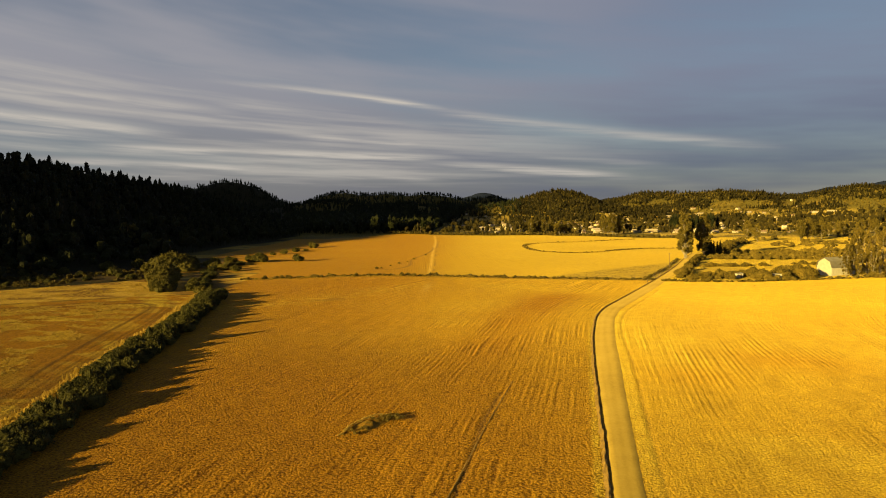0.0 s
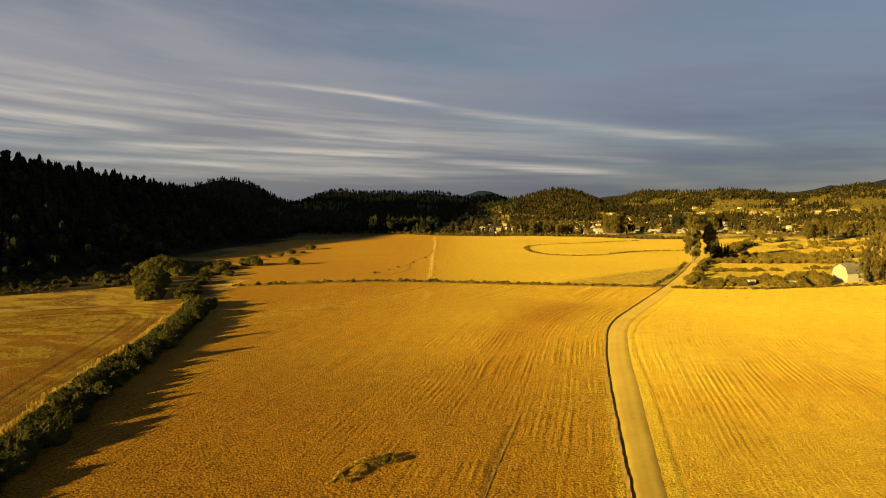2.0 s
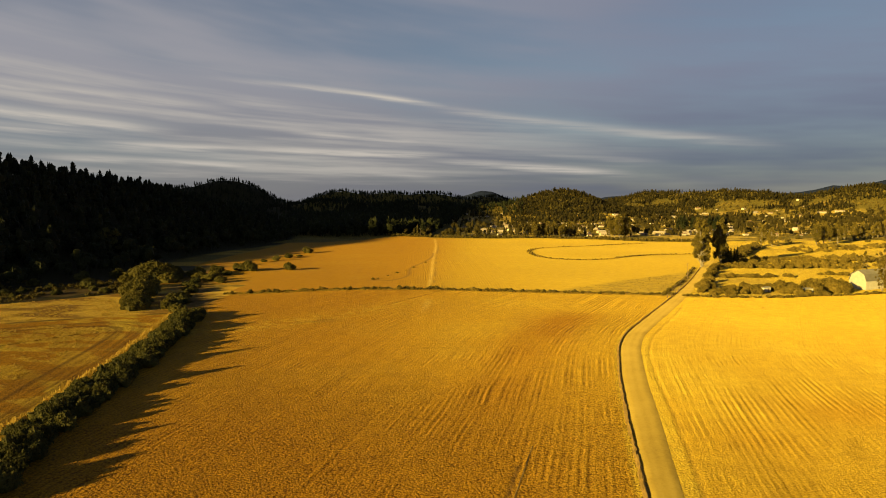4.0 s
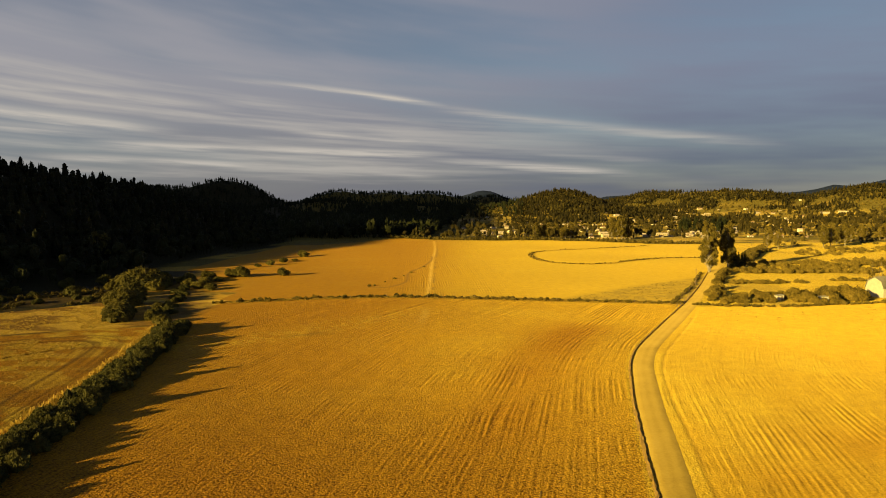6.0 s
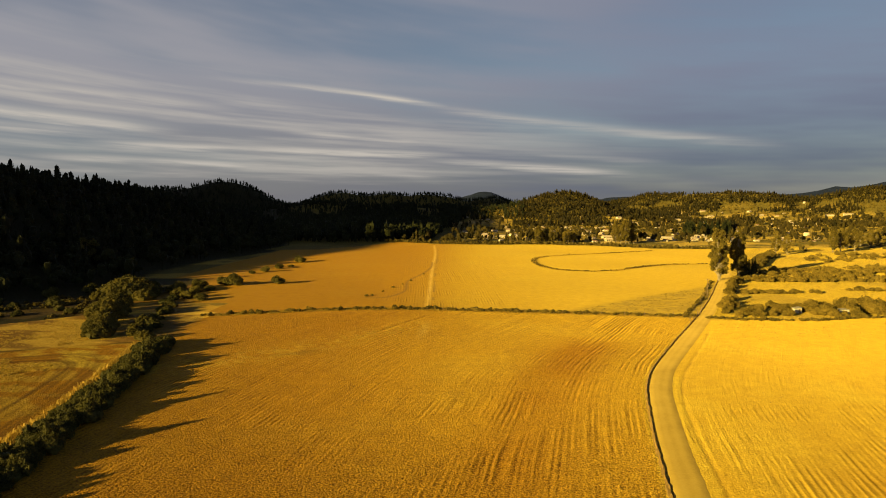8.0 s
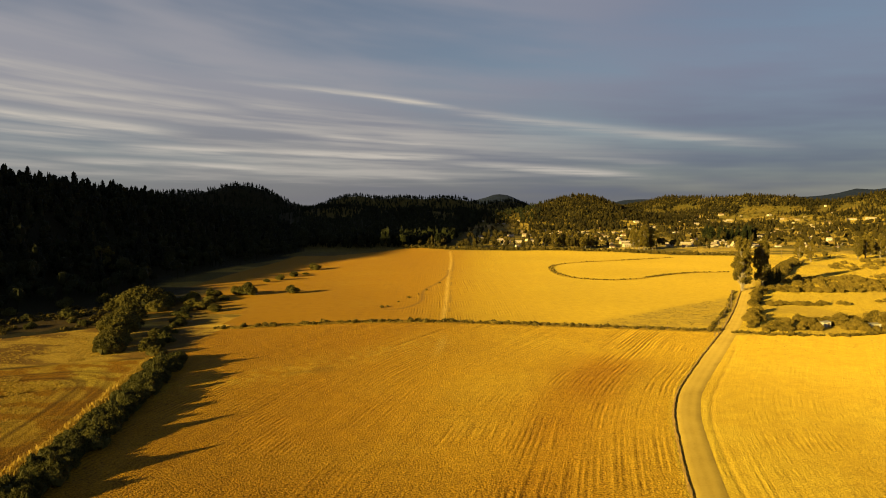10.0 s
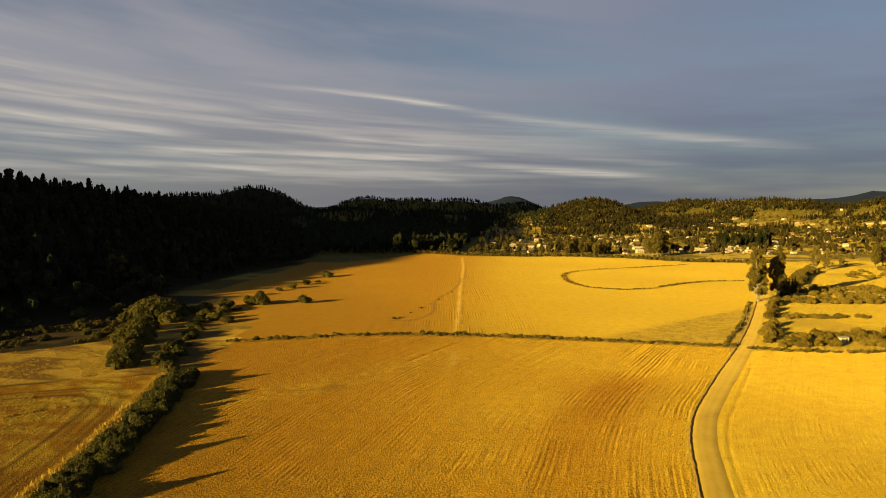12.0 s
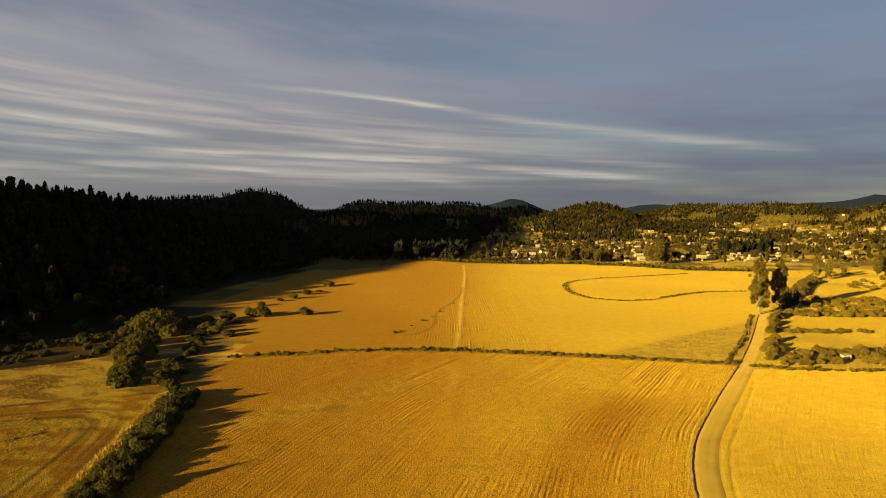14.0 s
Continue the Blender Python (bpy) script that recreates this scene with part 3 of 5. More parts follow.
SCRUB_LEAF_DARK = leaf_material("slope_scrub", (0.055, 0.044, 0.009), (0.180, 0.130, 0.025))
DRY_LEAF = leaf_material("dry_grass", (0.40, 0.26, 0.035), (0.62, 0.44, 0.085), 0.3)
BARK = plain_material("bark", (0.07, 0.05, 0.03), (0.20, 0.16, 0.10), 1.2)
PALE_BARK = plain_material("pale_gum_bark", (0.20, 0.16, 0.10), (0.46, 0.39, 0.27), 0.8)


def road_material():
    """Pale gravel, packed and lighter in the two wheel tracks, with grass-flecked middle and edges."""
    m, net, p = material("road_gravel")
    pos = here(net)
    off = net.node("ShaderNodeAttribute", attribute_name="across").outputs["Fac"]
    broad, fine = net.noise(pos, 0.12, 3.0, 0.6), net.noise(pos, 2.2, 4.0, 0.65)
    off = net.math("ADD", off, net.math("MULTIPLY", net.math("SUBTRACT", net.noise(pos, 0.25, 2.0), 0.5), 0.8))
    away = net.math("ABSOLUTE", net.math("SUBTRACT", net.math("ABSOLUTE", off), 0.85))
    track = net.span(away, 0.15, 0.75, 1.0, 0.0)
    f = net.math("ADD", net.math("MULTIPLY", broad, 0.45), net.math("MULTIPLY", fine, 0.35))
    f = net.math("ADD", f, net.math("MULTIPLY", track, 0.07))
    net.link(net.ramp(f, [(0.25, (0.30, 0.205, 0.036)), (0.43, (0.40, 0.280, 0.052)), (0.66, (0.48, 0.345, 0.074))]), p.inputs["Base Color"])
    p.inputs["Roughness"].default_value = 0.95
    bump(net, p, fine, 0.6, 0.05)
    return m


GRAVEL = road_material()
BANK = plain_material("earth_bank", (0.13, 0.080, 0.025), (0.38, 0.24, 0.06), 0.6, 0.95, 0.1)
ground_mesh.materials.append(GROUND)
tagged(new("ground", ground_mesh), "golden stubble fields and dry valley floor rising to hills", "ground", kind="structure")


# ---- road with its ditch ----
def ribbon(line, profile, lift=0.0, wobble=0.0, seed=3, wide=1.0, shift=0.0):
    """Sweeps a cross-section of (offset to the right, height) along a line on the ground."""
    t = np.gradient(line, axis=0)
    t /= np.linalg.norm(t, axis=1)[:, None]
    side = np.stack([t[:, 1], -t[:, 0]], 1)
    rng = np.random.RandomState(seed)
    verts = []
    for o, h in profile:
        jit = wobble * (rng.rand(len(line)) - 0.5)
        p = line + side * (o * wide + shift + jit)[:, None]
        verts.append(np.column_stack([p, ground_height(p[:, 0], p[:, 1]) + h + lift + 0.5 * wobble * (rng.rand(len(line)) - 0.5)]))
    v = np.stack(verts, 1)
    n, k = v.shape[:2]
    idx = np.arange(n * k).reshape(n, k)
    q = np.stack([idx[:-1, :-1], idx[:-1, 1:], idx[1:, 1:], idx[1:, :-1]], -1).reshape(-1, 4)
    return v.reshape(-1, 3), q


road_line = smooth_line(ROAD, 1.2)
road_line = road_line[road_line[:, 1] < 475]
half = np.interp(road_line[:, 1], [60, 85, 115, 137, 230, 265, 310, 480], [1.85, 2.0, 2.3, 2.6, 2.6, 2.8, 2.4, 2.4])
v, q = ribbon(road_line, [(-1.06, -0.06), (-0.95, 0.08), (-0.5, 0.11), (-0.3, 0.105), (0, 0.125), (0.3, 0.105), (0.5, 0.11), (0.90, 0.06), (1.08, -0.04)], 0.0, 0.05, 3, half)
me = mesh_from("road", v, q, True)
across = me.attributes.new("across", "FLOAT", "POINT")
across.data.foreach_set("value", np.tile(np.array([-2.5, -2.15, -1.2, -0.7, 0, 0.7, 1.2, 2.1, 2.5], np.float32), len(road_line)))
me.materials.append(GRAVEL)
tagged(new("road", me), "pale gravel farm road winding between the fields", "road", kind="structure")
v, q = ribbon(road_line, [(-1.5, -0.25), (-0.85, 0.08), (-0.55, 0.20), (-0.45, 0.19), (-0.30, 0.02), (0.05, -0.1)], 0.0, 0.30, 5, 1.0, -half)
me = mesh_from("bank", v, q, False)
me.materials.append(BANK)
tagged(new("ditch_bank", me), "low earth bank and dark ditch along the gravel road", "bank", kind="structure")


rut_line = smooth_line([(-6.5, 48), (-1.6, 68.9), (1.0, 84), (4.0, 100.2), (7.0, 115), (8.8, 124)], 1.0)
v, q = ribbon(rut_line, [(-0.10, 0.0), (-0.04, 0.02), (0.0, 0.01), (0.05, 0.02), (0.10, 0.0)], 0.03, 0.10, 6)
me = mesh_from("wheel_rut", v, q, True)
me.materials.append(BANK)
tagged(new("wheel_rut", me), "dark wheel rut pressed into the stubble", "rut", kind="structure")


# ---- plants ----
def part(name, data, mat, parent, label=""):
    """Links a mesh (or a bmesh) as one part under a thing."""
    if isinstance(data, bmesh.types.BMesh):
        me = bpy.data.meshes.new(name)
        data.to_mesh(me)
        data.free()
        data = me
    if mat and not data.materials:
        data.materials.append(mat)
    ob = new(name, data)
    ob.parent = parent
    return tagged(ob, label)


def thing(name, label, category, group="", m=None):
    ob = new(name)
    ob.empty_display_size = 0.3
    if m is not None:
        ob.matrix_basis = m
    return tagged(ob, label, category, group)


def leaf_cloud(rng, lobes, count, size, hollow=0.55, droop=0.0):
    """Small leaf sprays (bent quads) scattered through the outer part of several lobes (cx, cy, cz, rx, ry, rz)."""
    lobes = np.array(lobes, float)
    weight = (lobes[:, 3] * lobes[:, 5]) ** 1.0
    pick = rng.choice(len(lobes), count, p=weight / weight.sum())
    d = rng.normal(size=(count, 3))
    d /= np.linalg.norm(d, axis=1)[:, None]
    d[:, 2] = np.where(d[:, 2] < -0.35, -d[:, 2] * 0.6, d[:, 2])
    r = hollow + (1 - hollow) * rng.rand(count) ** 0.6
    r *= 1 + 0.06 * np.clip(rng.normal(size=count), -2, 1.6)
    L = lobes[pick]
    c = L[:, :3] + d * L[:, 3:] * r[:, None]
    n = d + 0.7 * rng.normal(size=(count, 3))
    n /= np.linalg.norm(n, axis=1)[:, None]
    u = np.cross(n, rng.normal(size=(count, 3)))
    u /= np.linalg.norm(u, axis=1)[:, None]
    w = np.cross(n, u)
    s = size * (0.55 + 0.9 * rng.rand(count))[:, None]
    k = 0.6 + 0.5 * rng.rand(count)[:, None]
    a = c - u * s - w * s * k * 0.5
    b = c + u * s * 0.3 - w * s * k + n * s * 0.2
    e = c + u * s + w * s * k * 0.4 - np.array([0, 0, droop]) * s
    f = c - u * s * 0.2 + w * s * k
    v = np.stack([a, b, e, f], 1).reshape(-1, 3)
    return v, np.arange(4 * count).reshape(-1, 4)


def core(rng, lobes, shrink=0.72, rings=5, sides=8):
    """Lumpy closed hearts inside the lobes, so that no light shows through the middle."""
    vs, fs, n0 = [], [], 0
    for cx, cy, cz, rx, ry, rz in lobes:
        th = np.linspace(0.12, math.pi - 0.12, rings)
        ph = np.linspace(0, 2 * math.pi, sides, endpoint=False)
        T, P = np.meshgrid(th, ph, indexing="ij")
        R = shrink * (1 + 0.22 * rng.normal(size=T.shape))
        v = np.stack([cx + rx * R * np.sin(T) * np.cos(P), cy + ry * R * np.sin(T) * np.sin(P), cz + rz * R * np.cos(T)], -1).reshape(-1, 3)
        i = np.arange(rings * sides).reshape(rings, sides)
        q = np.stack([i[:-1], np.roll(i, -1, 1)[:-1], np.roll(i, -1, 1)[1:], i[1:]], -1).reshape(-1, 4)
        vs.append(v)
        fs.append(q + n0)
        n0 += len(v)
    return np.concatenate(vs), np.concatenate(fs)


def joined(*pieces):
    vs, fs, n0 = [], [], 0
    for v, f in pieces:
        vs.append(v)
        fs.append(f + n0)
        n0 += len(v)
    return np.concatenate(vs), np.concatenate(fs)


def tube(points, radii, sides=7):
    """A tapered bent stem as quads."""
    p = np.array(points, float)
    r = np.array(radii, float)
    t = np.gradient(p, axis=0)
    t /= np.linalg.norm(t, axis=1)[:, None] + 1e-9
    ref = np.array([0.31, 0.95, 0.05])
    a = np.cross(t, ref)
    a /= np.linalg.norm(a, axis=1)[:, None] + 1e-9
    b = np.cross(t, a)
    ang = np.linspace(0, 2 * math.pi, sides, endpoint=False)
    v = (p[:, None] + r[:, None, None] * (np.cos(ang)[None, :, None] * a[:, None] + np.sin(ang)[None, :, None] * b[:, None])).reshape(-1, 3)
    i = np.arange(len(p) * sides).reshape(len(p), sides)
    q = np.stack([i[:-1], np.roll(i, -1, 1)[:-1], np.roll(i, -1, 1)[1:], i[1:]], -1).reshape(-1, 4)
    return v, q


def bush_lobes(rng, width, height, n):
    out = []
    for k in range(n):
        a, f = rng.rand() * 2 * math.pi, math.sqrt((k + rng.rand()) / n)
        d = width * 0.34 * f
        rr = width * (0.20 + 0.12 * rng.rand())
        hh = height * (0.56 - 0.26 * f + 0.08 * rng.rand())
        out.append((d * math.cos(a), d * math.sin(a), hh * (0.78 + 0.2 * rng.rand()), rr, rr * (0.8 + 0.4 * rng.rand()), hh))
    return out


def make_bush(name, seed, width, height, leaves, size, mat, label, group="", category="bush", lobes=7):
    rng = np.random.RandomState(seed)
    ob = thing(name, label, category, group)
    L = bush_lobes(rng, width, height, lobes)
    stems = []
    for k in range(4):
        x, y, z = L[k % len(L)][:3]
        stems.append(tube([(x * 0.15, y * 0.15, -0.2), (x * 0.5, y * 0.5, z * 0.5), (x, y, z)], [0.10, 0.07, 0.03], 5))
    part("trunk", mesh_from("trunk", *joined(*stems)), BARK, ob)
    crown = joined(core(rng, L, 0.74), leaf_cloud(rng, L, leaves, size, 0.72))
    part("crown", mesh_from("crown", *crown), mat, ob)
    return ob


def make_tree(name, seed, height, spread_r, leaves, size, bark, mat, label, group="", bare=0.30, clumps=16, category="tree", trunks=1, clump=1.0, heart=0.42):
    """A broad-leaved tree: trunk, limbs, and a crown of clumps at the ends of the limbs."""
    rng = np.random.RandomState(seed)
    ob = thing(name, label, category, group)
    wood, L = [], []
    for s in range(trunks):
        lean = rng.normal(size=2) * (0.05 if trunks == 1 else 0.16) * height
        top = np.array([lean[0], lean[1], height * (0.9 + 0.1 * rng.rand())])
        base = np.array([rng.normal() * 0.4 * (trunks > 1), rng.normal() * 0.4 * (trunks > 1), -0.4])
        r0 = height * 0.021 / math.sqrt(trunks)
        hs = np.linspace(0, 1, 7)
        spine = base + (top - base) * hs[:, None] + np.column_stack([rng.normal(size=7), rng.normal(size=7), np.zeros(7)]) * height * 0.012
        wood.append(tube(spine, r0 * (1 - 0.85 * hs) * np.where(hs == 0, 1.5, 1), 8))
        for k in range(clumps // trunks):
            h = bare + (1 - bare) * (k + rng.rand()) / (clumps / trunks)
            at = np.array([np.interp(h, hs, spine[:, c]) for c in range(3)])
            out = spread_r * (1.0 - 0.75 * ((h - bare) / (1 - bare) - 0.35) ** 2 * 1.6) * (0.35 + 0.65 * rng.rand())
            a = rng.rand() * 2 * math.pi
            end = at + np.array([math.cos(a) * out, math.sin(a) * out, height * (0.02 + 0.07 * rng.rand())])
            wood.append(tube([at - (0, 0, height * 0.04), (at + end) / 2 + (0, 0, -0.02 * height), end], [r0 * 0.45 * (1.1 - h), r0 * 0.3 * (1.1 - h), r0 * 0.1], 5))
            w = clump * spread_r * (0.17 + 0.17 * rng.rand())
            L.append((*end, w, w * (0.8 + 0.4 * rng.rand()), w * (0.9 + 0.6 * rng.rand())))
    part("trunk", mesh_from("trunk", *joined(*wood), True), bark, ob)
    crown = joined(core(rng, L, heart, 4, 6), leaf_cloud(rng, L, leaves, size, 0.30, 0.4))
    part("crown", mesh_from("crown", *crown), mat, ob)
    return ob


def conifer_mesh(rng, height, radius, tiers, sides, bare=0.1):
    """Stacked drooping whorls with ragged edges: crown arrays of quads."""
    vs, fs, n0 = [], [], 0
    for k in range(tiers):
        f = k / tiers
        z0 = height * (bare + (1 - bare) * f)
        z1 = height * (bare + (1 - bare) * min(1.0, f + 1.75 / tiers))
        r = radius * (1 - f) ** 0.8 * (0.85 + 0.3 * rng.rand()) + radius * 0.05
        ang = np.linspace(0, 2 * math.pi, sides, endpoint=False) + rng.rand() * 6
        rr = r * np.where(np.arange(sides) % 2 == 0, 1.0, 0.62) * (0.8 + 0.4 * rng.rand(sides))
        outer = np.column_stack([rr * np.cos(ang), rr * np.sin(ang), z0 - 0.10 * rr + 0.3 * rng.normal(size=sides) * height / 40])
        inner = np.column_stack([0.10 * r * np.cos(ang), 0.10 * r * np.sin(ang), np.full(sides, z1)])
        i = np.arange(sides)
        q = np.column_stack([i, (i + 1) % sides, (i + 1) % sides + sides, i + sides])
        vs.append(np.concatenate([outer, inner]))
        fs.append(q + n0)
        n0 += 2 * sides
    return np.concatenate(vs), np.concatenate(fs)


def on_ground(x, y, turn=0.0, size=1.0, sink=0.0):
    return Matrix.Translation((x, y, float(ground_height(x, y)) - sink)) @ Matrix.Rotation(turn, 4, "Z") @ Matrix.Diagonal((size, size, size, 1))


def plant(ob, x, y, turn, size=1.0, tall=1.0):
    """A copy of a grown plant at a place; its parts share their meshes."""
    c = copy_thing(ob, on_ground(x, y, turn))
    c.scale = (size, size, size * tall)
    return c


def scatter(name, templates, places, label, mat, category, rng, lo=0.7, hi=1.25, sink=0.3):
    """Many plants too far off to count, joined into one object."""
    vs, fs, n0 = [], [], 0
    z = ground_height(places[:, 0], places[:, 1])
    which = rng.randint(len(templates), size=len(places))
    for k, (tv, tf) in enumerate(templates):
        idx = np.where(which == k)[0]
        if not len(idx):
            continue
        a, s = rng.rand(len(idx)) * 2 * math.pi, lo + (hi - lo) * rng.rand(len(idx))
        t = s * (0.8 + 0.45 * rng.rand(len(idx)))
        c, sn = np.cos(a)[:, None], np.sin(a)[:, None]
        x = (tv[None, :, 0] * c - tv[None, :, 1] * sn) * s[:, None] + places[idx, 0:1]
        y = (tv[None, :, 0] * sn + tv[None, :, 1] * c) * s[:, None] + places[idx, 1:2]
        zz = tv[None, :, 2] * t[:, None] + (z[idx] - sink)[:, None]
        vs.append(np.stack([x, y, zz], -1).reshape(-1, 3))
        fs.append((tf[None] + (np.arange(len(idx)) * len(tv))[:, None, None]).reshape(-1, tf.shape[1]) + n0)
        n0 += len(idx) * len(tv)
    me = mesh_from(name, np.concatenate(vs), np.concatenate(fs))
    me.materials.append(mat)
    return tagged(new(name, me), label, category, kind="stuff")


def random_places(rng, n, x0, x1, y0, y1):
    return np.column_stack([x0 + (x1 - x0) * rng.rand(n), y0 + (y1 - y0) * rng.rand(n)])


rng = np.random.RandomState(11)


def pine_shape(rng, height, radius, sides=8, tiers=4, rings=4):
    """An old pine: bare stem, uneven stacked tufts, rounded top."""
    pieces = [tube([(0, 0, -1), (0.1, 0, height * 0.5), (0, 0.1, height * 0.95)], [0.35, 0.25, 0.06], 3)]
    for k in range(tiers):
        f = (k + 0.5) / tiers
        r = radius * (1.0 - 0.55 * f ** 2.2) * (0.75 + 0.5 * rng.rand())
        off = rng.normal(size=2) * radius * 0.22 * (1 - f)
        z = height * (0.22 + 0.74 * f)
        pieces.append(core(rng, [(off[0], off[1], z, r, r * (0.8 + 0.4 * rng.rand()), height * 0.8 / tiers)], 0.9, rings, sides))
    v, f = joined(*pieces)
    return v, f


def seen(p, lo=-0.82, hi=0.66):
    """Keeps what lies in the open sector of the valley."""
    q = (p[:, 0] + 2) / (p[:, 1] + 20)
    return p[(q > lo) & (q < hi)]


def open_view(p):
    """Leaves the yards and the slopes below the houses clear of trees."""
    keep = np.ones(len(p), bool)
    for hx, hy, _ in VILLAGE + SLOPE:
        k = math.hypot(hx, hy - 40)
        ux, uy = hx / k, (hy - 40) / k
        far = (hx - p[:, 0]) * ux + (hy - p[:, 1]) * uy
        side = np.abs((p[:, 0] - hx) * uy - (p[:, 1] - hy) * ux)
        keep &= ~((far > -8) & (far < 52) & (side < 11 - 0.07 * far))
    return p[keep]


# the dark wood on the western hillside
pines = [joined(pine_shape(rng, 21, 4.4, 7, 4), leaf_cloud(rng, [(0, 0, 12, 4.2, 4.2, 9.0)], 36, 1.0, 0.5)) for _ in range(7)]
pines += [joined(conifer_mesh(rng, 21, 3.6, 6, 8, 0.08), leaf_cloud(rng, [(0, 0, 9, 3.0, 3.0, 8.0)], 40, 0.8, 0.5)) for _ in range(1)]
p = random_places(rng, 9500, -900, -120, 60, 1250)
p = p[(foot(p[:, 1]) - p[:, 0] > 14 + 16 * patchy(p[:, 0], p[:, 1], 30, 3)) & (p[:, 0] > -0.85 * p[:, 1] - 130)]
scatter("conifer_forest", pines, p, "dark conifer wood covering the shaded hillside", DARK_SHADED_WOOD, "forest", rng, 0.45, 0.82)
round_crowns = []
for _ in range(5):
    L = [(rng.normal() * 1.8, rng.normal() * 1.8, 8 + 4 * rng.rand(), 3.0 + rng.rand(), 3.0 + rng.rand(), 3.0 + 2 * rng.rand()) for _ in range(3)]
    round_crowns.append(joined(core(rng, L, 0.9, 5, 7), leaf_cloud(rng, L, 90, 0.7, 0.85), tube([(0, 0, -1), (0.2, 0, 5), (0, 0, 10)], [0.4, 0.3, 0.15], 5)))
p = random_places(rng, 2600, -420, -120, 200, 900)
d = foot(p[:, 1]) - p[:, 0]
p = p[(d > -4) & (d < 60)]
scatter("woodland_edge", round_crowns, p[p[:, 1] >= 345], "shaded broad-leaved trees along the foot of the wood", DARK_SHADED_WOOD, "forest", rng, 0.35, 0.82)
scatter("wood_margin", round_crowns, p[p[:, 1] < 345], "low shaded trees where the wood meets the open ground", DARK_SHADED_WOOD, "forest", rng, 0.22, 0.60)

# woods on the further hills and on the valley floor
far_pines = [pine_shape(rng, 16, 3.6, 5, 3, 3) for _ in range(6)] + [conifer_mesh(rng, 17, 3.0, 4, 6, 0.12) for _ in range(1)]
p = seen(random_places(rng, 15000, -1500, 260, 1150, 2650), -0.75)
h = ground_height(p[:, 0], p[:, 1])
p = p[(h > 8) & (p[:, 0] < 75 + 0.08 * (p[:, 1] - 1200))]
scatter("hill_forest", far_pines, p, "dark pines on the shaded far hills", DARK_SHADED_WOOD, "forest", rng, 0.42, 0.80)
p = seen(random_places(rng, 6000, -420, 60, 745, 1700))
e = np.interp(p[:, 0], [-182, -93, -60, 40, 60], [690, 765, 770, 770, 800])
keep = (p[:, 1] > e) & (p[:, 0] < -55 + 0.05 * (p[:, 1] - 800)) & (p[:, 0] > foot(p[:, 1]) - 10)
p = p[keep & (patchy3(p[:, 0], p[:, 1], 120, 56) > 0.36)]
scatter("valley_wood", far_pines[:4] + round_crowns, p, "dark wood across the shaded valley floor", DARK_SHADED_WOOD, "forest", rng, 0.5, 1.1)
p = seen(random_places(rng, 52000, -60, 1500, 850, 2050))
h = ground_height(p[:, 0], p[:, 1])
dens = patchy3(p[:, 0], p[:, 1], 80, 55)
near_town = smooth(24, 10, h) * smooth(1500, 1300, p[:, 1])
p = p[(p[:, 0] > 60 + 0.08 * (p[:, 1] - 1200)) & (dens > 0.29 + 0.20 * smooth(340, 600, p[:, 0]) * smooth(46, 30, h) + 0.26 * near_town) & (p[:, 1] > 900 + 250 * near_town * (p[:, 0] < 500))]
p = open_view(p)
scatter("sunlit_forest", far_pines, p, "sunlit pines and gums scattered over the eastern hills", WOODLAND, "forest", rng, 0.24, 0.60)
low_blobs = []
for _ in range(5):
    L = bush_lobes(rng, 5.0, 2.6, 3)
    low_blobs.append(core(rng, L, 0.95, 4, 5))
p = seen(random_places(rng, 26000, -60, 1300, 650, 1900))
p = p[(patchy3(p[:, 0], p[:, 1], 45, 66) > 0.42 - 0.10 * smooth(360, 480, p[:, 0])) & (p[:, 0] > 0.05 * (p[:, 1] - 1100)) & ((p[:, 1] > 770) | (p[:, 0] > 262))]
p = p[(ground_height(p[:, 0], p[:, 1]) > 9) | (rng.rand(len(p)) < 0.22)]
p = open_view(p)
scatter("hillside_scrub", low_blobs, p, "olive scrub thickets covering the lower slopes", SCRUB_LEAF_DARK, "bushes", rng, 0.4, 1.5, 0.2)
p = seen(random_places(rng, 1600, -40, 800, 770, 1400))
p = p[ground_height(p[:, 0], p[:, 1]) < 22]
row = random_places(rng, 80, -70, 235, 742, 800)
row = row[row[:, 1] > np.interp(row[:, 0], [-70, 54, 106, 159, 235], [752, 742, 730, 690, 690])]
p = np.concatenate([p, row, row[:40] + rng.normal(size=(len(row[:40]), 2)) * 6])
p = open_view(p)
scatter("village_trees", round_crowns + far_pines[:3], p, "small olive trees and bushes between the village houses", WOODLAND, "trees", rng, 0.2, 0.75)

# ---- hedgerow between the near fields ----
pick = random.Random(5)
hedge_bushes = [make_bush("hedge_bush", 100 + k, 5.2 + 0.5 * (k % 3), 3.3 + 0.35 * (k % 4), 2600, 0.15, HEDGE_LEAF,
                          ("dark green thorny hedge bush beside the stubble", "dense dark green hedge bush with a ragged top", "low spreading green hedge bush over dry grass")[k % 3],
                          "hedgerow bushes", lobes=12) for k in range(6)]


def along(line, every, spread_by, seed, slack=0.4):
    """Places along a line, a little off it to either side."""
    rnd = random.Random(seed)
    d = np.concatenate([[0], np.cumsum(np.hypot(*np.diff(line, axis=0).T))])
    t = 0.0
    while t < d[-1]:
        x, y = np.interp(t, d, line[:, 0]), np.interp(t, d, line[:, 1])
        yield x + rnd.uniform(-spread_by, spread_by), y + rnd.uniform(-slack, slack) * every, t / d[-1], rnd
        t += every * rnd.uniform(0.75, 1.3)


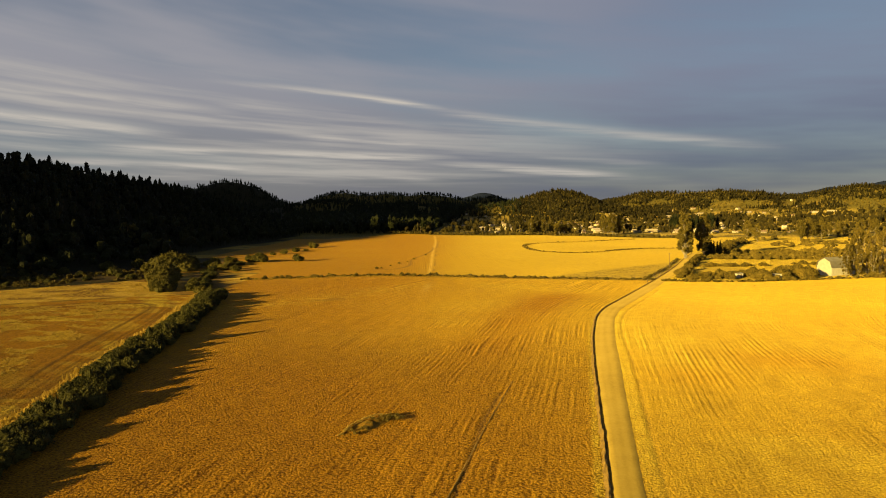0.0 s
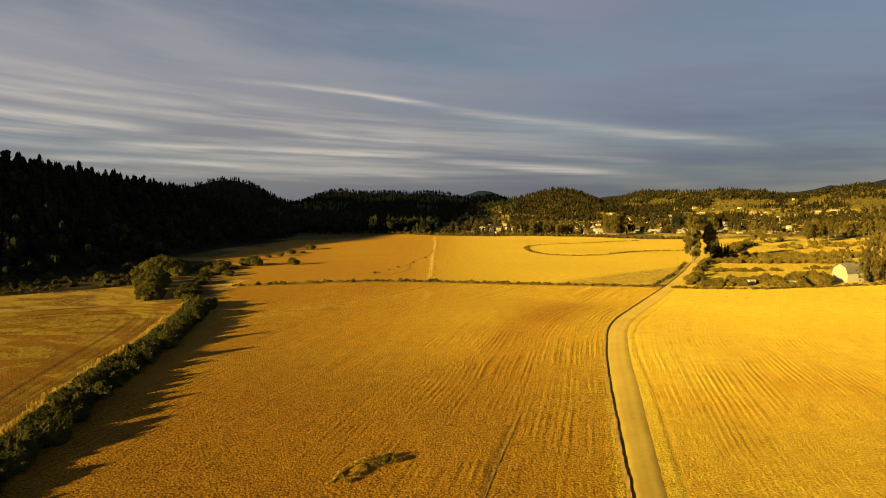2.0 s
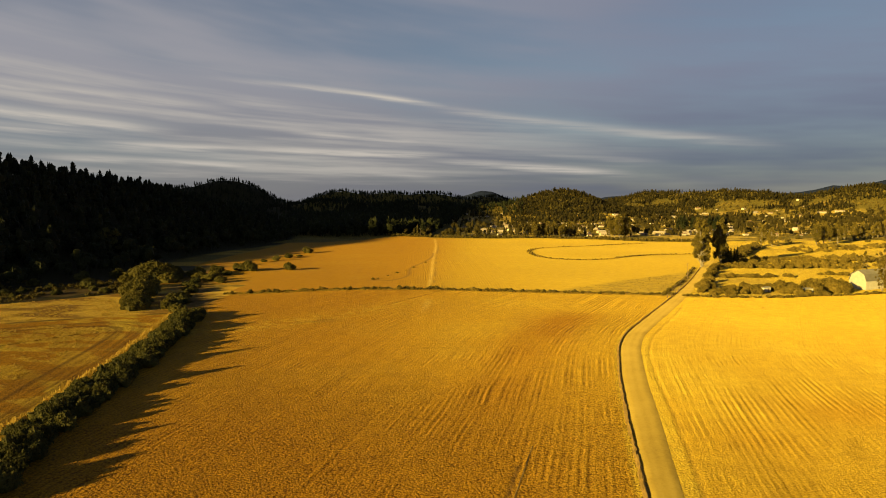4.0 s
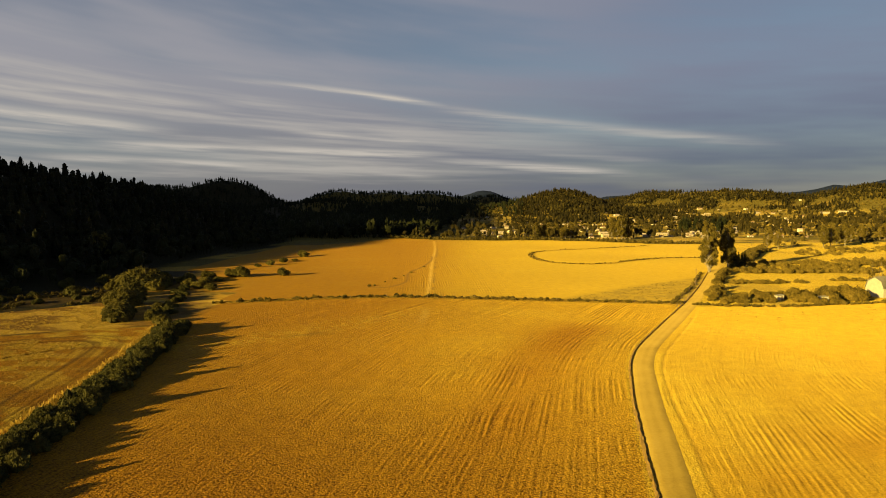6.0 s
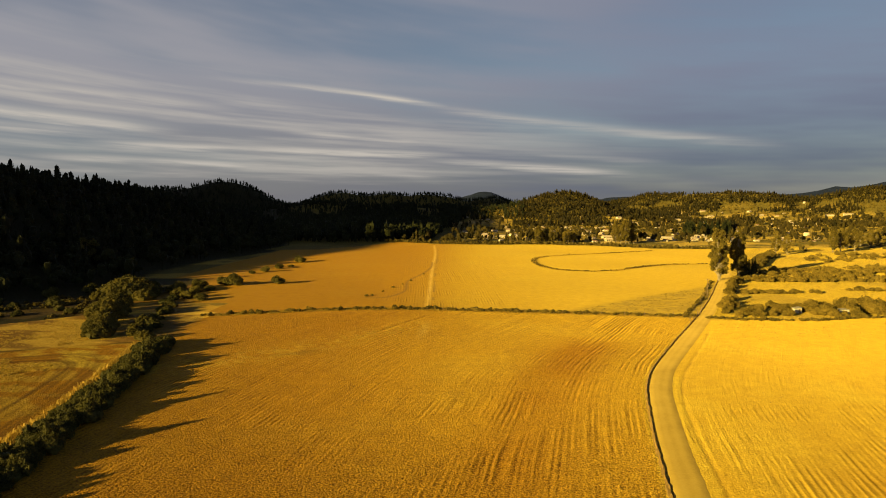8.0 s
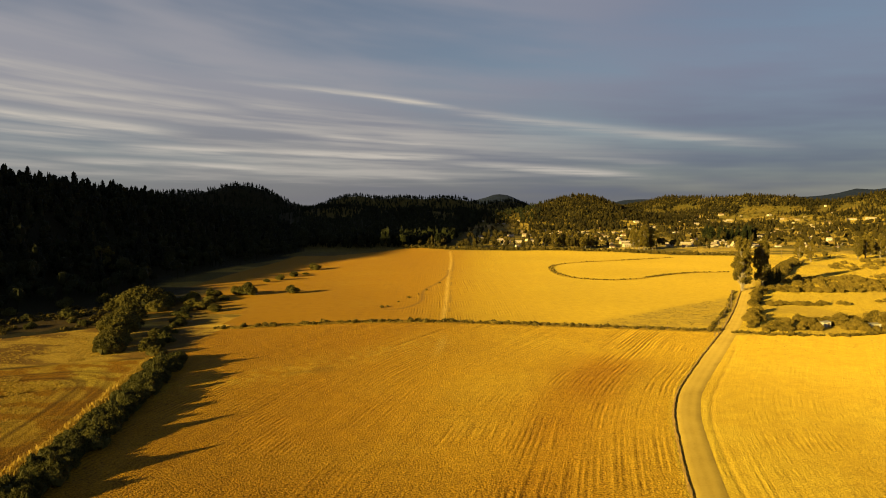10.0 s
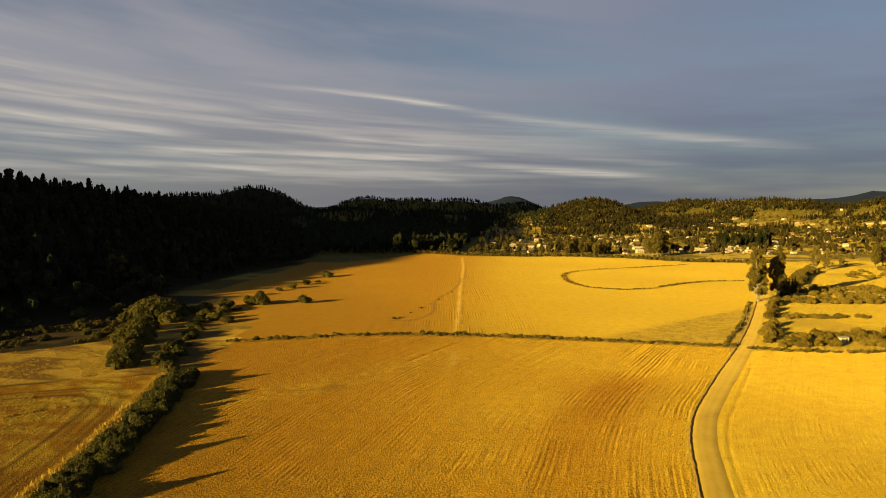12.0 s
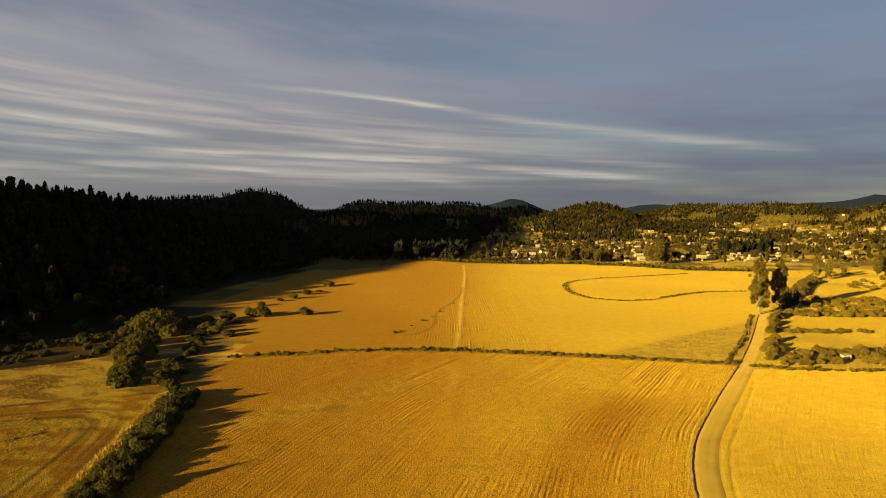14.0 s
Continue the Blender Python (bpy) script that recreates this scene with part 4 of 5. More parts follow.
def keep_first(templates):
    """Templates stand at the origin until their first place is known."""
    used = set()

    def put(k, x, y, turn, size, tall=1.0):
        ob = templates[k % len(templates)]
        if k % len(templates) in used:
            return plant(ob, x, y, turn, size, tall)
        used.add(k % len(templates))
        ob.matrix_basis = on_ground(x, y, turn)
        ob.scale = (size, size, size * tall)
        return ob
    return put


put = keep_first(hedge_bushes)
n = 0
for shift, seed in ((-2.3, 1), (0.3, 2), (2.7, 3)):
    for x, y, f, rnd in along(HEDGE_LINE, 3.2, 0.7, seed):
        if y < 30:
            continue
        put(n, x + shift, y, rnd.uniform(0, 6.28), rnd.uniform(0.55, 1.0), rnd.uniform(0.65, 1.15) + (0.22 if shift > 0 else 0.0))
        n += 1

# ---- willow mounds at the end of the hedge ----
def dome_lobes(rng, width, height, n):
    """Many small billows over a dome, with hollows between them."""
    out = []
    for k in range(n):
        a, f = k * 2.399 + rng.uniform(-0.4, 0.4), math.sqrt((k + 0.5) / n)
        rr = width * (0.085 + 0.05 * rng.rand())
        d = width * 0.42 * f
        top = height * (math.sqrt(max(0.0, 1 - (0.92 * f) ** 2)) * (0.86 + 0.14 * rng.rand())) - 0.6 * rr
        out.append((d * math.cos(a), d * math.sin(a), max(top, 0.5 * rr), rr, rr * (0.8 + 0.4 * rng.rand()), rr * (0.8 + 0.5 * rng.rand())))
    return out


def make_willow(seed, width, height, lobes, leaves, size, label):
    rng = np.random.RandomState(seed)
    ob = thing("willow_bush", label, "tree", "willows")
    L = dome_lobes(rng, width, height, lobes)
    stems = [tube([(x * 0.15, y * 0.15, -0.2), (x * 0.5, y * 0.5, z * 0.5), (x, y, z)], [0.22, 0.14, 0.05], 5) for x, y, z, _, _, _ in L[:9]]
    part("trunk", mesh_from("trunk", *joined(*stems)), BARK, ob)
    heart = [(0, 0, height * 0.25, width * 0.40, width * 0.40, height * 0.55)]
    crown = joined(core(rng, heart, 1.0, 6, 14), core(rng, L, 0.8), leaf_cloud(rng, L, leaves, size, 0.75))
    part("crown", mesh_from("crown", *crown), WILLOW_LEAF, ob)
    return ob


willows = [make_willow(200, 28, 7.6, 60, 22000, 0.28, "tall rounded olive-green willow thicket at the field corner"),
           make_willow(201, 17, 6.2, 40, 12000, 0.24, "rounded olive-green willow bush at the field corner"),
           make_willow(202, 11, 4.6, 26, 7000, 0.20, "low rounded willow bush beside the hedge")]
put = keep_first(willows)
for k, x, y, s in ((0, -163, 352, 1.0), (1, -176, 366, 0.9), (1, -152, 318, 0.85), (1, -141, 291, 1.0), (2, -146, 305, 1.0), (1, -129, 265, 0.72), (2, -123, 254, 0.95), (2, -134, 277, 1.0), (2, -150, 338, 1.0),
                   (2, -113, 258, 0.62), (2, -107, 252, 0.60), (2, -116, 266, 0.6), (2, -122, 282, 0.55), (2, -182, 380, 1.1), (2, -171, 340, 0.8)):
    put(k, x, y, pick.uniform(0, 6), s, 1.0)
field_bush = [make_bush("field_bush", 210 + k, 7.5, 4.6, 2600, 0.20, WILLOW_LEAF, "rounded olive bush alone in the stubble", "field bushes") for k in range(3)]
put = keep_first(field_bush)
for k, (x, y, s, tall) in enumerate(((-107, 399, 0.95, 1.05), (-128, 390, 1.35, 1.05), (-135, 392, 1.1, 0.95), (-133, 372, 0.8, 0.7), (-124, 338, 1.0, 0.75), (-131, 345, 1.15, 0.8),
                                     (-133, 462, 0.8, 1.0), (-131, 484, 0.9, 0.9), (-138, 448, 0.7, 0.7), (-129, 528, 1.15, 1.0), (-127, 497, 0.6, 0.6), (-142, 428, 0.8, 0.7), (-140, 352, 1.1, 0.8), (-137, 364, 1.0, 0.8), (-143, 380, 1.2, 0.9), (-147, 366, 1.3, 0.9))):
    put(k, x, y, pick.uniform(0, 6), s, tall)
for k, (x, y, s) in enumerate(((-205, 320, 0.9), (-190, 310, 0.7), (-178, 318, 0.9), (-216, 305, 0.8), (-168, 305, 0.6), (-196, 345, 1.1), (-186, 360, 1.2))):
    plant(hedge_bushes[k % 6], x, y, k * 1.3, s * 1.2)
for k, (x, y, s) in enumerate(((-176, 291, 1.0), (-184, 287, 0.8), (-194, 284, 1.1), (-204, 281, 1.0), (-168, 296, 0.9), (-162, 302, 1.1), (-214, 279, 1.2), (-190, 293, 1.3), (-178, 301, 1.3), (-224, 283, 1.4), (-206, 292, 1.4))):
    plant(hedge_bushes[(k + 2) % 6], x + 6 * math.sin(k * 5.1), y + 7 * math.sin(k * 3.7), k * 2.1, s * (0.55 + 0.35 * math.sin(k * 2.3) ** 2), 0.8)
for k, (x, y, f, rnd) in enumerate(along(np.array([(-111.0, 262.0), (-119, 282), (-126, 305), (-137, 340)]), 4.2, 3.0, 61)):
    plant(hedge_bushes[k % 6], x, y, rnd.uniform(0, 6.28), rnd.uniform(0.5, 1.05), rnd.uniform(0.6, 1.0))
old_tree = make_tree("old_tree", 230, 17, 7.5, 6000, 0.28, BARK, HEDGE_LEAF, "large dark round-crowned tree in front of the wood", "", 0.12, 18)
old_tree.matrix_basis = on_ground(-228, 427)

# ---- low scrub along the field boundaries ----
low_scrub = [make_bush("scrub_bush", 300 + k, 2.8, 1.25, 170, 0.20, SCRUB_LEAF if k % 3 else SCRUB_LEAF_DARK, ("low brown-green scrub bush on the field boundary", "low straggling dry scrub bush")[k % 2], "boundary scrub", "bush", 5) for k in range(5)]
put = keep_first(low_scrub)
n = 0
for line, every, off, lo, hi, seed, side_rows in ((CROSS_LINE, 1.9, 0.6, 0.55, 1.25, 21, (-0.7, 0.8)),):
    for row_shift in side_rows:
        for x, y, f, rnd in along(line, every, off, seed + int(row_shift * 10), 0.3):
            if rnd.random() < (0.30 if f < 0.3 else 0.10):
                continue
            put(n, x, y + row_shift, rnd.uniform(0, 6.28), rnd.uniform(lo, hi), rnd.uniform(0.7, 1.3))
            n += 1
loop_shape = []
for k in range(4):
    L = bush_lobes(rng, 2.8, 1.3, 5)
    loop_shape.append(joined(core(rng, L, 0.74, 4, 6), leaf_cloud(rng, L, 60, 0.26, 0.7)))
loop_places = np.array([(x + dx, y + rnd.uniform(-1.3, 1.3)) for dx in (-0.9, 0.9) for x, y, f, rnd in along(LOOP_LINE, 1.9, 0.8, 23 + int(dx), 0.3)
                        if rnd.random() < (0.30 if f < 0.42 and patchy(np.array(x), np.array(y), 14, 6) < 0.6 else 0.9)])
scatter("loop_hedge", loop_shape, loop_places, "low brown scrub hedge curving round a fallow plot", SCRUB_LEAF_DARK, "hedge", rng, 0.22, 0.72, 0.0)
# field edge below the houses
for x, y, f, rnd in along(np.array([(87.0, 303.0), (99, 298.5), (112, 297), (125, 298), (160, 309), (210, 325)]), 2.4, 0.8, 31, 0.3):
    put(n, x, y, rnd.uniform(0, 6.28), rnd.uniform(0.7, 1.3), rnd.uniform(0.6, 1.1))
    n += 1
# verge of the road, up to the gum trees
for x, y, f, rnd in along(np.array([(80.0, 308.0), (100, 350), (127, 420)]), 2.0, 0.7, 33, 0.3):
    put(n, x - 1.5, y, rnd.uniform(0, 6.28), rnd.uniform(0.35, 0.75), rnd.uniform(0.9, 1.5))
    n += 1

PILES = [(-52, 353, 0.9), (-50, 357, 0.6), (-44, 388, 0.8), (-38, 418, 0.7), (-33, 448, 0.6), (-47, 372, 0.5), (-41, 402, 0.5)]
# scattered tussocks left standing in the far field
for x, y, s in PILES:
    put(n, x, y, x, s, 0.9)
    n += 1
thicket = []
for k in range(4):
    L = bush_lobes(rng, 5.0, 3.6, 5)
    thicket.append(joined(core(rng, L, 0.8, 4, 6), leaf_cloud(rng, L, 60, 0.45, 0.7)))
edge_line = smooth_line([(-96, 760), (-44, 734), (54, 732), (106, 719), (159, 678), (205, 668), (228, 668)], 4.0)
thicket_places = np.array([(x, y + dy) for dy in (0.0, 5.0) for x, y, f, rnd in along(edge_line, 2.6, 1.5, 71 + int(dy), 0.4)])
scatter("field_edge_thicket", thicket, thicket_places, "dark scrubby thicket along the far edge of the field", SCRUB_LEAF_DARK, "hedge", rng, 0.4, 1.1, 0.1)
dots = np.column_stack([rng.uniform(84, 165, 1400), rng.uniform(262, 300, 1400)])
top = np.interp(dots[:, 0], [84, 94, 121, 200], [296, 291, 289, 312])
dots = dots[(dots[:, 1] < top) & (patchy(dots[:, 0] * 3, dots[:, 1] * 12, 8, 4) > 0.55) & (signed_far(dots[:, 0], dots[:, 1], ROAD_LINE) > 6)]
more = np.column_stack([rng.uniform(60, 150, 900), rng.uniform(120, 265, 900)])
more = more[(patchy3(more[:, 0], more[:, 1], 22, 14) > 0.60) & (signed_far(more[:, 0], more[:, 1], ROAD_LINE) > 12)]
scatter("field_weeds", loop_shape, np.concatenate([dots, more]), "small dark weeds dotted over the stubble", SCRUB_LEAF, "weeds", rng, 0.05, 0.13, 0.0)
weeds = np.column_stack([rng.uniform(32, 112, 1500), rng.uniform(318, 400, 1500)])
line_d = signed_far(weeds[:, 0], weeds[:, 1], ROAD_LINE)
weeds = weeds[(line_d < -4) & (weeds[:, 1] < 321 + (weeds[:, 0] - 38) * 1.0) & (weeds[:, 1] > np.interp(weeds[:, 0], [p[0] for p in CROSS], [p[1] for p in CROSS]) + 2)]
scatter("corner_weeds", loop_shape, weeds, "small brown weeds in the rough corner of the field", SCRUB_LEAF, "weeds", rng, 0.07, 0.19, 0.0)

# ---- scrub and trees east of the road ----
scrub = [make_bush("roadside_shrub", 330 + k, 5.0, 2.9, 1100, 0.19, SCRUB_LEAF, ("rounded olive-brown shrub in dry grass", "wide brown-green shrub in the pasture")[k % 2], "pasture shrubs", "bush", 7) for k in range(5)]
put = keep_first(scrub)
n = 0


def fill(x0, y0, x1, y1, depth, count, lo, hi, seed, tall=1.0):
    """Shrubs strewn over a band between two points."""
    global n
    rnd = random.Random(seed)
    for _ in range(count):
        f, o = rnd.random(), rnd.uniform(-0.5, 0.5) * depth
        put(n, x0 + (x1 - x0) * f + rnd.uniform(-1, 1), y0 + (y1 - y0) * f + o, rnd.uniform(0, 6.28), rnd.uniform(lo, hi), tall * rnd.uniform(0.8, 1.2))
        n += 1


fill(96, 314, 142, 428, 6, 48, 0.55, 1.15, 1, 1.1)
fill(97, 308, 120, 312, 9, 30, 0.4, 0.95, 2)
fill(106, 326, 130, 328, 9, 24, 0.4, 0.9, 3)
fill(128, 318, 160, 324, 20, 40, 0.6, 1.5, 4)
fill(147, 319, 158, 321, 4, 7, 1.5, 2.1, 17, 1.05)
fill(127, 374, 162, 374, 4, 26, 0.5, 0.85, 5, 0.9)
fill(178, 382, 196, 384, 4, 7, 0.6, 0.95, 6, 0.9)
fill(150, 428, 205, 434, 16, 40, 0.6, 1.05, 7, 0.9)
spread_shape = []
for k in range(5):
    L = bush_lobes(rng, 5.0, 2.7, 6)
    spread_shape.append(joined(core(rng, L, 0.76, 4, 7), leaf_cloud(rng, L, 260, 0.28, 0.72)))


def band(x0, y0, x1, y1, depth, count, seed):
    rg = np.random.RandomState(seed)
    f = rg.rand(count)
    return np.column_stack([x0 + (x1 - x0) * f + rg.uniform(-1, 1, count), y0 + (y1 - y0) * f + rg.uniform(-0.5, 0.5, count) * depth])


far_scrub = np.concatenate([band(172, 470, 262, 482, 46, 170, 8), band(205, 432, 310, 448, 18, 70, 9), band(150, 426, 210, 434, 18, 60, 15), band(240, 560, 400, 650, 46, 120, 11)])
scatter("pasture_scrub", spread_shape, far_scrub, "dense low olive-brown scrub in bands across the pasture", SCRUB_LEAF, "bushes", rng, 0.45, 1.15, 0.1)
scatter("lane_hedge", spread_shape, band(166, 478, 236, 604, 12, 110, 10), "tall dark hedge along the lane behind the gums", SCRUB_LEAF_DARK, "hedge", rng, 0.8, 1.7, 0.1)
fill(134, 307, 150, 308, 4, 8, 0.6, 0.95, 12)
fill(180, 316, 222, 320, 5, 14, 0.6, 1.0, 13)

gums = [make_tree("gum_tree", 400 + k, 24, 5.2, 12000, 0.25, PALE_BARK, GUM_LEAF, ("tall gum tree with a pale trunk beside the road", "tall airy gum tree with pale limbs")[k % 2], "gum trees", 0.14, 96, clump=1.10, heart=0.40) for k in range(3)]
put_gum = keep_first(gums)
for k, x, y, s, tall in ((0, 131.5, 425, 0.97, 1.12), (1, 149, 442, 0.88, 1.24), (2, 134.5, 431, 0.80, 1.15), (2, 156, 456, 0.55, 0.95), (0, 243, 616, 0.72, 1.0), (1, 251, 612, 0.66, 0.95),
                         (2, 301, 640, 0.75, 1.0), (0, 312, 650, 0.8, 1.0), (1, 330, 660, 0.8, 1.0)):
    put_gum(k, x, y, pick.uniform(0, 6), s, tall)
for k in range(12):
    put_gum(k, 330 + 9.5 * k + pick.uniform(-3, 3), 690 + 6 * k + pick.uniform(-8, 8), pick.uniform(0, 6), pick.uniform(0.45, 0.7))
for k in range(5):
    put_gum(k + 1, 138 + 5 * k, 742 + pick.uniform(-5, 5), pick.uniform(0, 6), pick.uniform(0.75, 1.0))
for k in range(8):
    put_gum(k, 60 + 5.5 * k, 752 + pick.uniform(-8, 8), pick.uniform(0, 6), pick.uniform(0.45, 0.7))
stem_gums = [make_tree("slender_gum", 420 + k, 15, 4.0, 4200, 0.19, PALE_BARK, SCRUB_LEAF, "slender many-stemmed gum tree beside the barn", "slender gums", 0.08, 40, "tree", 3, 0.78, 0.34) for k in range(2)]
put = keep_first(stem_gums)
for k, (x, y, s) in enumerate(((176, 321, 0.75), (179.5, 323, 0.95), (181, 326, 1.0), (191, 330, 1.2), (195, 327, 1.1), (200, 336, 1.3), (206, 330, 1.2), (177, 340, 0.9), (196, 348, 1.2), (210, 345, 1.2), (216, 336, 1.2), (225, 345, 1.3), (181, 319, 0.7), (188, 320, 0.85), (197, 321, 0.8), (205, 321, 0.9), (212, 324, 1.0), (190, 340, 1.2), (203, 352, 1.3), (219, 326, 1.0))):
    put(k, x, y, pick.uniform(0, 6), s * 0.80, 1.42)


def make_cypress(seed, height, radius, label):
    rng = np.random.RandomState(seed)
    ob = thing("cypress_tree", label, "tree", "cypresses")
    part("trunk", mesh_from("trunk", *tube([(0, 0, -0.3), (0, 0, height * 0.5), (0, 0, height * 0.9)], [0.3, 0.2, 0.05])), BARK, ob)
    L = [(0, 0, height * (0.12 + 0.8 * f), radius * (1 - 0.8 * f ** 1.5), radius * (1 - 0.8 * f ** 1.5), height * 0.17) for f in np.linspace(0, 1, 6)]
    part("crown", mesh_from("crown", *joined(core(rng, L, 0.8, 4, 8), leaf_cloud(rng, L, 700, 0.3, 0.8))), HEDGE_LEAF, ob)
    return ob


cypress = make_cypress(440, 11, 1.5, "dark narrow cypress beside the farm track")
cypress.matrix_basis = on_ground(153, 447)
for x, y, s in ((156.5, 451, 0.95), (160, 456, 0.85), (164, 461, 0.8), (168, 467, 0.85), (150, 444, 0.8)):
    plant(cypress, x, y, x, s)

# pine grove above the town
grove = thing("grove_pine", "dark tall pine in the grove by the village", "tree", "village pines")
rg = np.random.RandomState(9)
part("trunk", mesh_from("trunk", *tube([(0, 0, -0.5), (0.1, 0, 9), (0, 0, 17)], [0.4, 0.3, 0.1])), BARK, grove)
part("crown", mesh_from("crown", *joined(conifer_mesh(rg, 20, 4.6, 9, 10, 0.12), leaf_cloud(rg, [(0, 0, 9, 4.0, 4.0, 8.0)], 300, 0.6, 0.5))), DARK_SHADED_WOOD, grove)
grove.matrix_basis = on_ground(262, 905)
for k in range(26):
    plant(grove, 258 + 66 * pick.random(), 890 + 60 * pick.random(), k, pick.uniform(0.6, 1.05))
for k in range(34):
    plant(grove, -112 + 62 * pick.random(), 772 + 70 * pick.random(), k, pick.uniform(0.5, 0.95))


# ---- buildings ----
WALL = plain_material("limewash", (0.48, 0.40, 0.26), (0.78, 0.70, 0.54), 0.5, 0.85, 0.02, 0.5)
ROOF = plain_material("roof_sheet", (0.22, 0.13, 0.09), (0.46, 0.38, 0.32), 0.7, 0.6, 0.03, 0.8)
ZINC = plain_material("zinc_sheet", (0.13, 0.12, 0.10), (0.24, 0.22, 0.18), 0.6, 0.5, 0.02)
GLASS = plain_material("dark_window", (0.02, 0.022, 0.025), (0.05, 0.055, 0.06), 1.0, 0.15, 0.0)
WOOD = plain_material("weathered_wood", (0.16, 0.11, 0.06), (0.34, 0.25, 0.15), 2.0, 0.9, 0.02)
WHITE = plain_material("white_paint", (0.44, 0.40, 0.31), (0.60, 0.56, 0.45), 0.8, 0.7, 0.01)


def box(bm, x0, x1, y0, y1, z0, z1):
    v = [bm.verts.new(c) for c in ((x0, y0, z0), (x1, y0, z0), (x1, y1, z0), (x0, y1, z0), (x0, y0, z1), (x1, y0, z1), (x1, y1, z1), (x0, y1, z1))]
    for f in ((0, 3, 2, 1), (4, 5, 6, 7), (0, 1, 5, 4), (1, 2, 6, 5), (2, 3, 7, 6), (3, 0, 4, 7)):
        bm.faces.new([v[i] for i in f])


def boxed(name, parent, mat, *args, label=""):
    bm = bmesh.new()
    box(bm, *args)
    return part(name, bm, mat, parent, label)


def prism(bm, outline, y0, y1):
    """A closed outline in x and z, drawn out along y."""
    a = [bm.verts.new((x, y0, z)) for x, z in outline]
    b = [bm.verts.new((x, y1, z)) for x, z in outline]
    bm.faces.new(a)
    bm.faces.new(b[::-1])
    for k in range(len(a)):
        m = (k + 1) % len(a)
        bm.faces.new((a[m], a[k], b[k], b[m]))
    bmesh.ops.recalc_face_normals(bm, faces=bm.faces)


def make_house(w, d, h, rise, label, group, windows=3):
    """A gabled house; its long front looks down -y."""
    ob = thing("house", label, "house", group)
    bm = bmesh.new()
    prism(bm, [(-w / 2, -1.5), (w / 2, -1.5), (w / 2, h), (0, h + 0.001), (-w / 2, h)], -d / 2, d / 2)
    part("wall", bm, WALL, ob)
    bm = bmesh.new()
    e, t = 0.5, 0.18
    for s in (-1, 1):
        y_out, z_out = s * (d / 2 + e), h - rise * e / (d / 2)
        v = [bm.verts.new(c) for c in ((-w / 2 - e, y_out, z_out), (w / 2 + e, y_out, z_out), (w / 2 + e, 0, h + rise), (-w / 2 - e, 0, h + rise))]
        u = [bm.verts.new((c.co.x, c.co.y, c.co.z + t)) for c in v]
        for f in ((v[0], v[1], v[2], v[3]), (u[3], u[2], u[1], u[0]), (v[0], v[1], u[1], u[0]), (v[1], v[2], u[2], u[1]), (v[2], v[3], u[3], u[2]), (v[3], v[0], u[0], u[3])):
            bm.faces.new(f)
    bmesh.ops.recalc_face_normals(bm, faces=bm.faces)
    part("roof", bm, ROOF, ob)
    for s in (-1, 1):
        bm = bmesh.new()
        x = s * (w / 2 - 0.1)
        tri = [(-d / 2, h), (d / 2, h), (0, h + rise)]
        a = [bm.verts.new((x - 0.1, y, z)) for y, z in tri]
        b = [bm.verts.new((x + 0.1, y, z)) for y, z in tri]
        bm.faces.new(a)
        bm.faces.new(b[::-1])
        for k in range(3):
            bm.faces.new((a[k], a[(k + 1) % 3], b[(k + 1) % 3], b[k]))
        bmesh.ops.recalc_face_normals(bm, faces=bm.faces)
        part("gable", bm, WALL, ob)
    for k in range(windows):
        x = (k + 0.5) / windows * w - w / 2
        if k == windows // 2:
            boxed("door", ob, WOOD, x - 0.5, x + 0.5, -d / 2 - 0.05, -d / 2 + 0.05, 0.0, 2.05)
        else:
            pane = boxed("window", ob, GLASS, x - 0.6, x + 0.6, -d / 2 - 0.04, -d / 2 + 0.05, 1.0, 2.2)
            boxed("sill", pane, WALL, x - 0.7, x + 0.7, -d / 2 - 0.14, -d / 2 - 0.04, 0.9, 1.0)
    return ob


houses = [make_house(9, 7, 2.9, 1.7, "small pale village house with a sheet roof", "village houses", 3),
          make_house(13, 8, 3.0, 1.5, "long pale village house with a low roof", "village houses", 5),
          make_house(7, 6, 4.6, 1.6, "pale two-storey village house on the slope", "village houses", 3),
          make_house(22, 9, 3.6, 1.2, "long white shed-like building above the village", "village houses", 7)]
put = keep_first(houses)
known = VILLAGE + SLOPE
for x, y, k in known:
    put(k, x, y, pick.uniform(-0.5, 0.5), pick.uniform(0.50, 0.80))
spots = list(known)
tries = 0
while len(spots) < 185 and tries < 9000:
    tries += 1
    y = pick.uniform(775, 1480)
    x = pick.uniform(-0.03, 0.46) * y
    if len(spots) >= 130:
        x, y = pick.uniform(85, 320), pick.uniform(780, 1120)
    if patchy3(np.array(x), np.array(y), 120, 77) < (0.47 if len(spots) < 130 else 0.30) or float(ground_height(x, y)) > 34:
        continue
    if min(math.hypot(x - a, y - b) for a, b, _ in spots) < 15:
        continue
    k = pick.choice((0, 0, 1, 1, 2))
    spots.append((x, y, k))
    put(k, x, y, pick.uniform(-0.9, 0.9), pick.uniform(0.38, 0.70))


